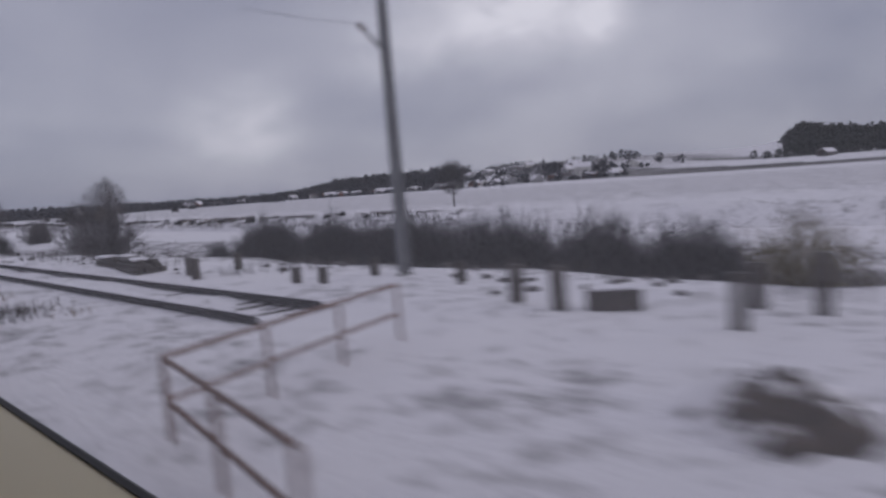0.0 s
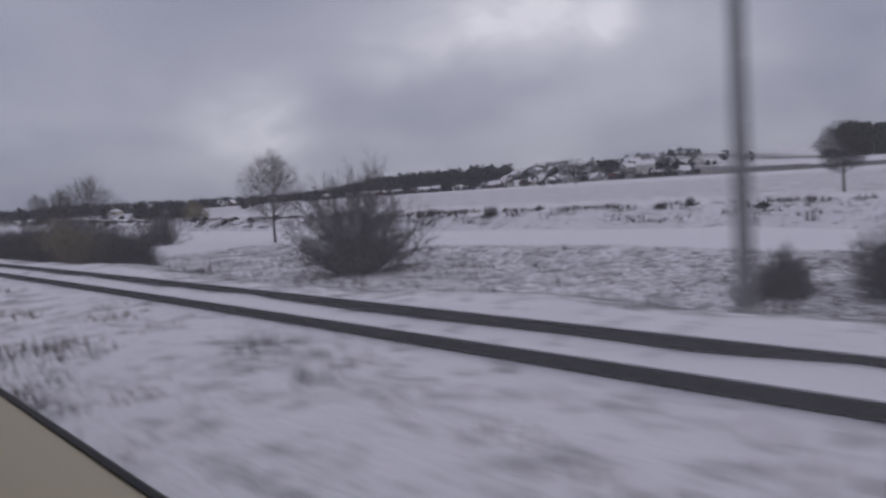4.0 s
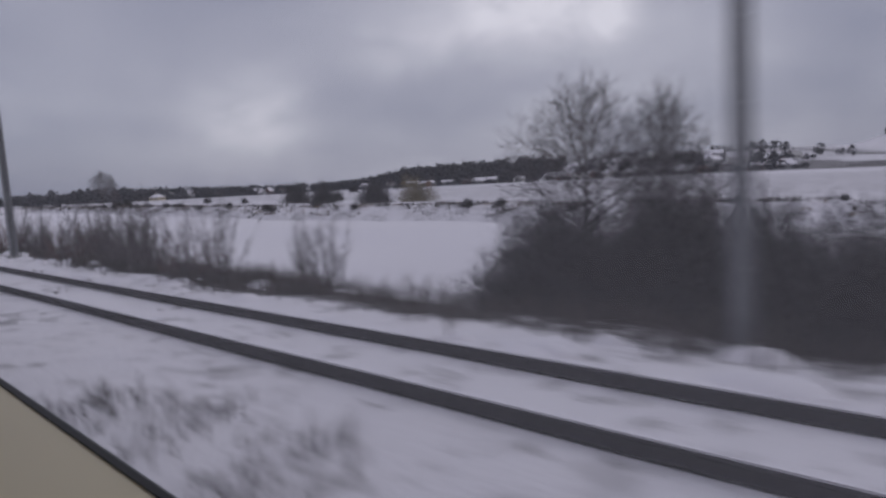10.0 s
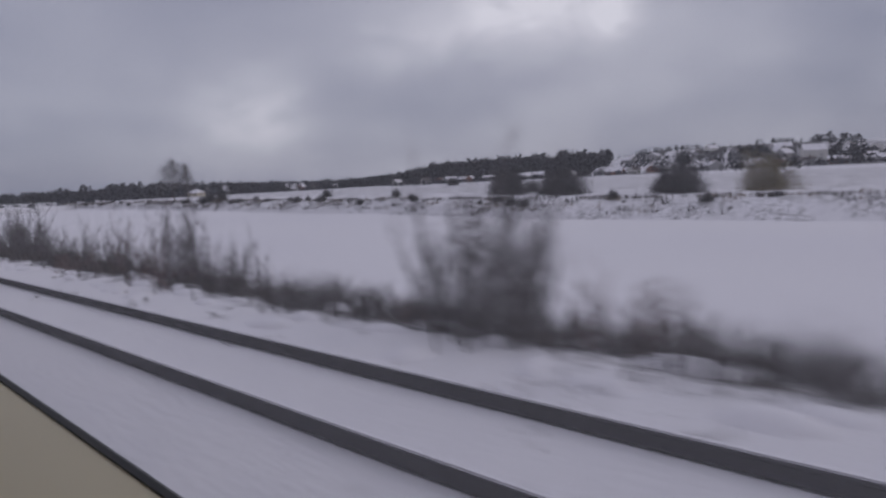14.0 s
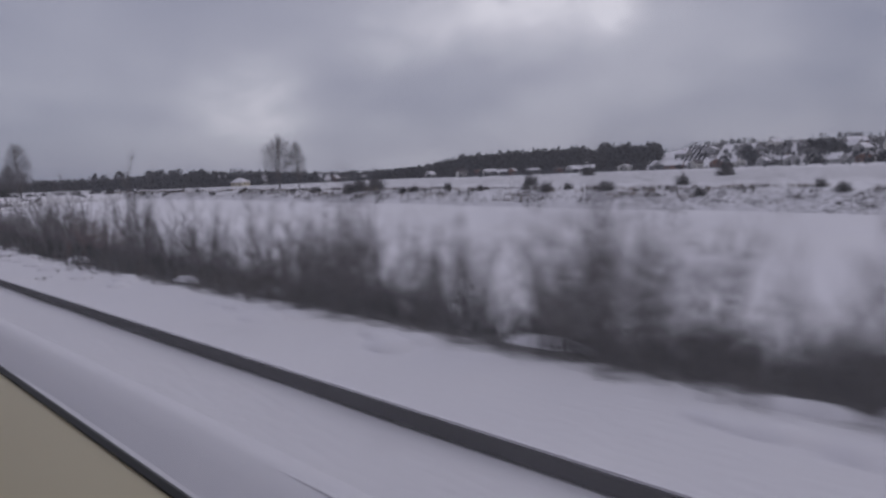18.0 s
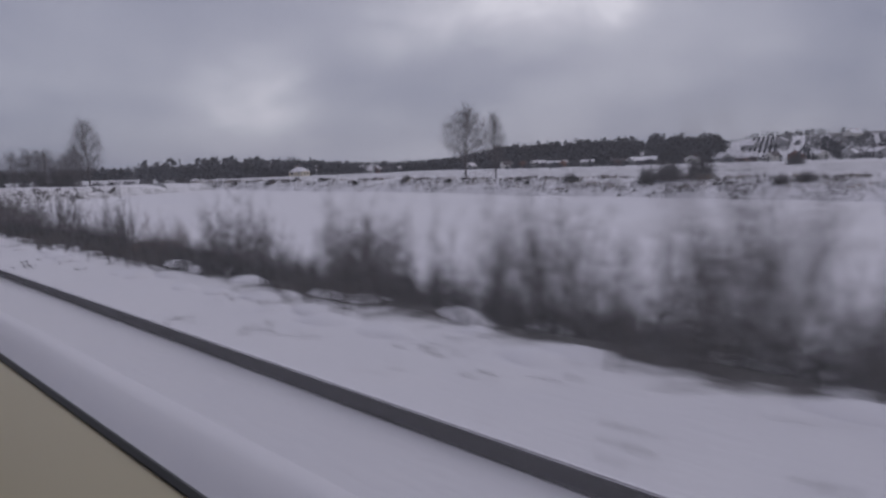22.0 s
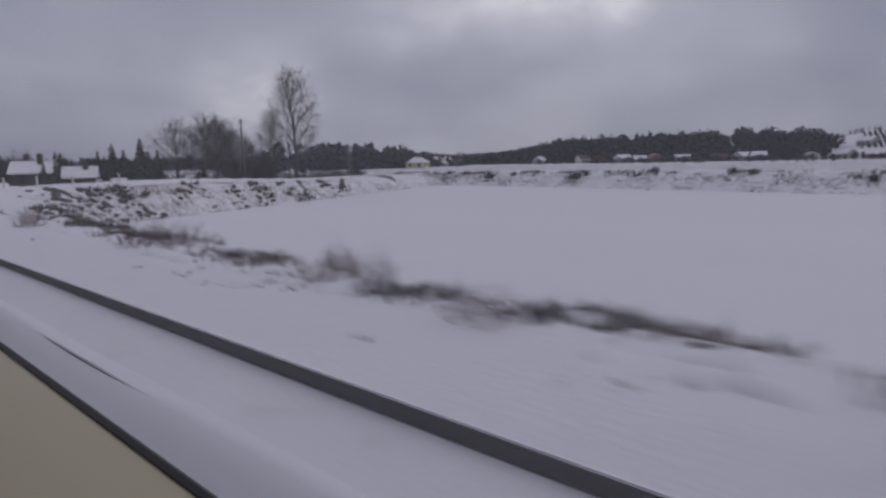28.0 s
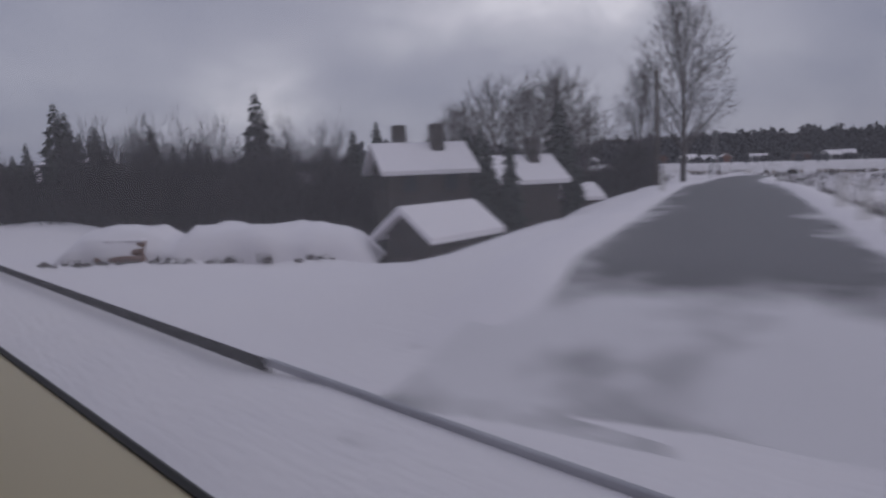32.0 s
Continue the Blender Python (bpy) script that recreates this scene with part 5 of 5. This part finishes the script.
def post(x, y, h, w=0.2, lean=0.0, mat=None):
    t = thing("fence_post", "old dark square post standing in snow", "post", "old posts beside the siding")
    z = ground_z(x, y)
    t.matrix_world = pose(x, y, z, lean, lean * 0.7, mix.uniform(0, 40))
    part("shaft", Shape().add(*taper((0, 0, -0.3), (0, 0, h), (w, w), (w * 0.9, w * 0.9))), mat or M_SLEEPER, t)


for x, y, h in [(9.8, 3.7, 0.85), (11.5, 4.0, 0.75), (11.4, 3.0, 0.95), (12.2, 11.4, 0.5), (10.5, 16.2, 0.45), (10.7, 15.2, 0.45), (12.3, 14.9, 0.5), (10.2, 8.1, 0.8), (9.9, 6.9, 0.85), (10.7, 23.3, 0.55), (10.3, 22.0, 0.6), (11.9, 22.0, 0.6), (10.4, 61.0, 0.45), (10.8, 60.4, 0.6), (12.3, 59.1, 0.55), (12.2, 58.2, 0.4)]:
    post(x, y, h, 0.22, mix.uniform(-2, 2))

stack = thing("sleeper_stack", "stack of old timber sleepers capped with snow", "timber stack", at=(10.6, 28.6, ground_z(10.6, 28.6)), turn=-4)
beam = Shape().box((0, 0, 0), (0.26, 2.6, 0.16), 0.02).mesh("sleeper", M_SLEEPER)
for i in range(3):
    for j in range(4 - i):
        for e in (-1.5, 1.5):
            o = part("sleeper", beam, M_SLEEPER, stack)
            o.location, o.rotation_euler = (j * 0.31 - 0.5 + 0.1 * i, e + 0.1 * i * (-1) ** j, 0.08 + i * 0.165), (0, 0, 0.05 * math.sin(i * 3 + j * 2))
for x, y, z, a, b in ((-0.2, -1.9, 0.50, 0.6, 1.1), (0.05, 0.3, 0.54, 0.5, 1.0), (-0.3, 2.1, 0.50, 0.6, 0.9), (0.45, -0.8, 0.28, 0.35, 1.3), (0.4, 1.6, 0.28, 0.3, 1.2)):
    part("snow_cap", Shape().box((x, y, z), (a, b, 0.09), 0.04, 0.1 * y), M_SNOW, stack, "snow lying on the stack")
trough = thing("concrete_block", "dark concrete cable trough lying in snow", "concrete block", at=(10.6, 6.2, ground_z(10.6, 6.2)), turn=-55)
part("body", Shape().box((0, 0, 0.15), (0.95, 0.45, 0.40), 0.03), M_SLEEPER, trough)
part("snow_cap", Shape().box((0, 0, 0.37), (0.90, 0.42, 0.06), 0.025), M_SNOW, trough)

railing = thing("pipe_railing", "rusty steel pipe railing with a middle rail", "railing", at=(0, 0, 0))
zg = -0.2
corner, far_end, close = (2.8, 7.0), (7.1, 8.1), (2.2, 3.6)
for a, b in ((corner, far_end), (corner, close)):
    for z in (0.72, 0.25):
        part("pipe", Shape().tube([(*a, z), (*b, z)], [0.03, 0.03], 8, True), M_RUST, railing)
for x, y in (corner, (4.25, 7.37), (5.65, 7.73), far_end, (2.5, 5.3), close):
    part("upright", Shape().tube([(x, y, zg - 0.2), (x, y, 0.74)], [0.032, 0.032], 8, True), M_RUST, railing)

heap = thing("earth_heap", "low heap of dark earth and slush beside the railing", "earth heap", at=(6.6, 2.2, -0.24), turn=25)
s = Shape()
for i in range(9):
    for j in range(18):
        k, a = i / 8, j * math.tau / 18
        w = 1 + 0.3 * noise.noise(Vector((math.cos(a) * 2, math.sin(a) * 2, k * 3)))
        s.v.append((1.15 * k * w * math.cos(a), 0.85 * k * w * math.sin(a), 0.42 * (1 - k * k) * w + 0.16 * noise.noise(Vector((k * 4 * math.cos(a), k * 4 * math.sin(a), 5)))))
s.f = [(i * 18 + j, (i + 1) * 18 + j, (i + 1) * 18 + (j + 1) % 18, i * 18 + (j + 1) % 18) for i in range(8) for j in range(18)]
k = Mat("dark_wet_earth", 0.85)
soil = k.ramp(k.noise(6.0, 5.0), (0.3, (0.03, 0.024, 0.02)), (0.7, (0.11, 0.08, 0.06)))
M_EARTH = k.paint(k.mix(k.ramp(k.noise(1.6, 6.0), (0.46, (0, 0, 0)), (0.54, (1, 1, 1))), soil, SNOW), k.noise(8.0, 5.0), 0.6, 0.05)
part("mound", s, M_EARTH, heap, "", True)

# striped lineside board
board = thing("lineside_board", "white lineside board with slanting dark red stripes", "sign", at=(7.55, 340.7, ground_z(7.55, 340.7)), turn=-35)
part("post", Shape().tube([(0, 0, -0.3), (0, 0, 1.2)], [0.04, 0.04], 8, True), M_STEEL, board)
plate = part("plate", Shape().box((0, -0.05, 1.05), (0.5, 0.03, 1.25), 0.01), WALLS[0], board)
M_STRIPE = simple("faded_red_paint", (0.16, 0.035, 0.03), (0.24, 0.06, 0.05), 5.0, 0.6)
for i in range(3):
    z = 0.62 + i * 0.34
    part("stripe", Shape().add([(-0.25, -0.068, z - 0.06), (0.25, -0.068, z + 0.10), (0.25, -0.068, z + 0.24), (-0.25, -0.068, z + 0.08)], [(0, 1, 2, 3)]), M_STRIPE, plate)

# warning signal and cabinet before the level crossing
lamp = thing("crossing_signal", "grey level-crossing signal post with a lit amber lamp", "railway signal", at=(5.2, 483.25, -0.3))
part("foot", Shape().box((0, 0, 0.1), (0.6, 0.6, 0.35), 0.05), M_SLEEPER, lamp)
part("mast", Shape().tube([(0, 0, 0.1), (0, 0, 5.6)], [0.075, 0.06], 10, True), M_STEEL, lamp)
head = part("head", Shape().box((-0.03, -0.1, 5.45), (0.5, 0.14, 0.75), 0.05), M_RUBBER, lamp)
k = Mat("amber_light", 0.4)
k.b.inputs["Emission Color"].default_value, k.b.inputs["Emission Strength"].default_value = (1.0, 0.28, 0.05, 1), 2.5
part("lens", Shape().tube([(-0.03, -0.17, 5.55), (-0.03, -0.21, 5.55)], [0.1, 0.1], 14, True), k.paint((0.8, 0.3, 0.08)), head, "glowing amber lens")
part("visor", Shape().tube([(-0.03, -0.17, 5.60), (-0.03, -0.36, 5.62)], [0.13, 0.13], 12), M_RUBBER, head)
cab = thing("relay_cabinet", "grey rusty relay cabinet on thin steel legs", "cabinet", at=(5.8, 482.5, -0.3), turn=10)
for a, b in ((-0.21, -0.12), (0.21, -0.12), (0.21, 0.12), (-0.21, 0.12)):
    part("leg", Shape().tube([(a, b, -0.1), (a, b, 1.05)], [0.025, 0.025], 6, True), M_STEEL, cab)
body = part("body", Shape().box((0, 0, 1.42), (0.54, 0.32, 0.82), 0.03), WALLS[2], cab)
part("door", Shape().box((-0.02, -0.17, 1.42), (0.43, 0.03, 0.7), 0.01), M_RUST, body, "rust-stained cabinet door")

box = thing("blue_box", "small blue plastic box half sunk in snow", "box", at=(7.2, 483.3, -0.3), turn=25)
part("tub", Shape().box((0, 0, 0.06), (0.20, 0.16, 0.20), 0.03), M_BLUEBOX, box)
part("lid", Shape().box((0, 0, 0.175), (0.23, 0.19, 0.04), 0.015), M_BLUEBOX, box)

# white marker posts along the road
for x, side_of in ((8.9, -1), (10.1, -1), (11.4, -1), (13.5, -1), (16.2, -1), (19.4, -1), (26.4, 1)):
    y = ROAD_AT + ROAD_SLOPE * x + side_of * 2.85
    t = thing("marker_post", "white painted marker post at the snowy edge of the road", "post", "marker posts along the road", (x, y, ground_z(x, y) - 0.05))
    part("shaft", Shape().box((0, 0, 0.46), (0.15, 0.15, 1.15), 0.03), WALLS[0], t)
    part("cap", Shape().box((0, 0, 1.05), (0.17, 0.17, 0.05), 0.015), M_SNOW, t)

# low round bushes on the brow of the far bank
for i in range(58):
    y = 90 + i * 7.6 + mix.uniform(-7, 7)
    x = float(far_shore(y)) + mix.uniform(1.6, 4.2)
    plant(DENSE[i % 2], "bank_bush", "small dark leafless bush on the brow of the far bank", "bush", "bushes on the far bank", x, y, ground_z(x, y) - 0.15, mix.uniform(0, 360), mix.uniform(0.13, 0.40), mix.uniform(0.9, 1.6))

pole = thing("utility_pole", "dark wooden utility pole beside the road", "pole", at=(47, 520.5, -0.5))
part("shaft", Shape().tube([(0, 0, -0.5), (0, 0, 9.0)], [0.16, 0.11], 9, True), M_SLEEPER, pole)
part("crossarm", Shape().box((0, 0, 8.6), (1.3, 0.1, 0.12), 0.02, 0.5), M_SLEEPER, pole)
tower = thing("lattice_tower", "small grey lattice tower above the hedges", "tower", at=(69.2, 525.6, -1.2))
for a, b in ((-1, -1), (1, -1), (1, 1), (-1, 1)):
    part("leg", Shape().tube([(a * 0.5, b * 0.5, -0.3), (a * 0.14, b * 0.14, 5.4)], [0.045, 0.035], 5, True), M_STEEL, tower)
for z in (1.4, 2.7, 4.0, 5.2):
    q = 0.5 - 0.36 * z / 5.4
    part("frame", Shape().tube([(-q, -q, z), (q, -q, z), (q, q, z), (-q, q, z), (-q, -q, z)], [0.025] * 5, 4), M_STEEL, tower)
part("cabin", Shape().box((0, 0, 5.6), (0.42, 0.42, 0.45), 0.05), M_STEEL, tower)
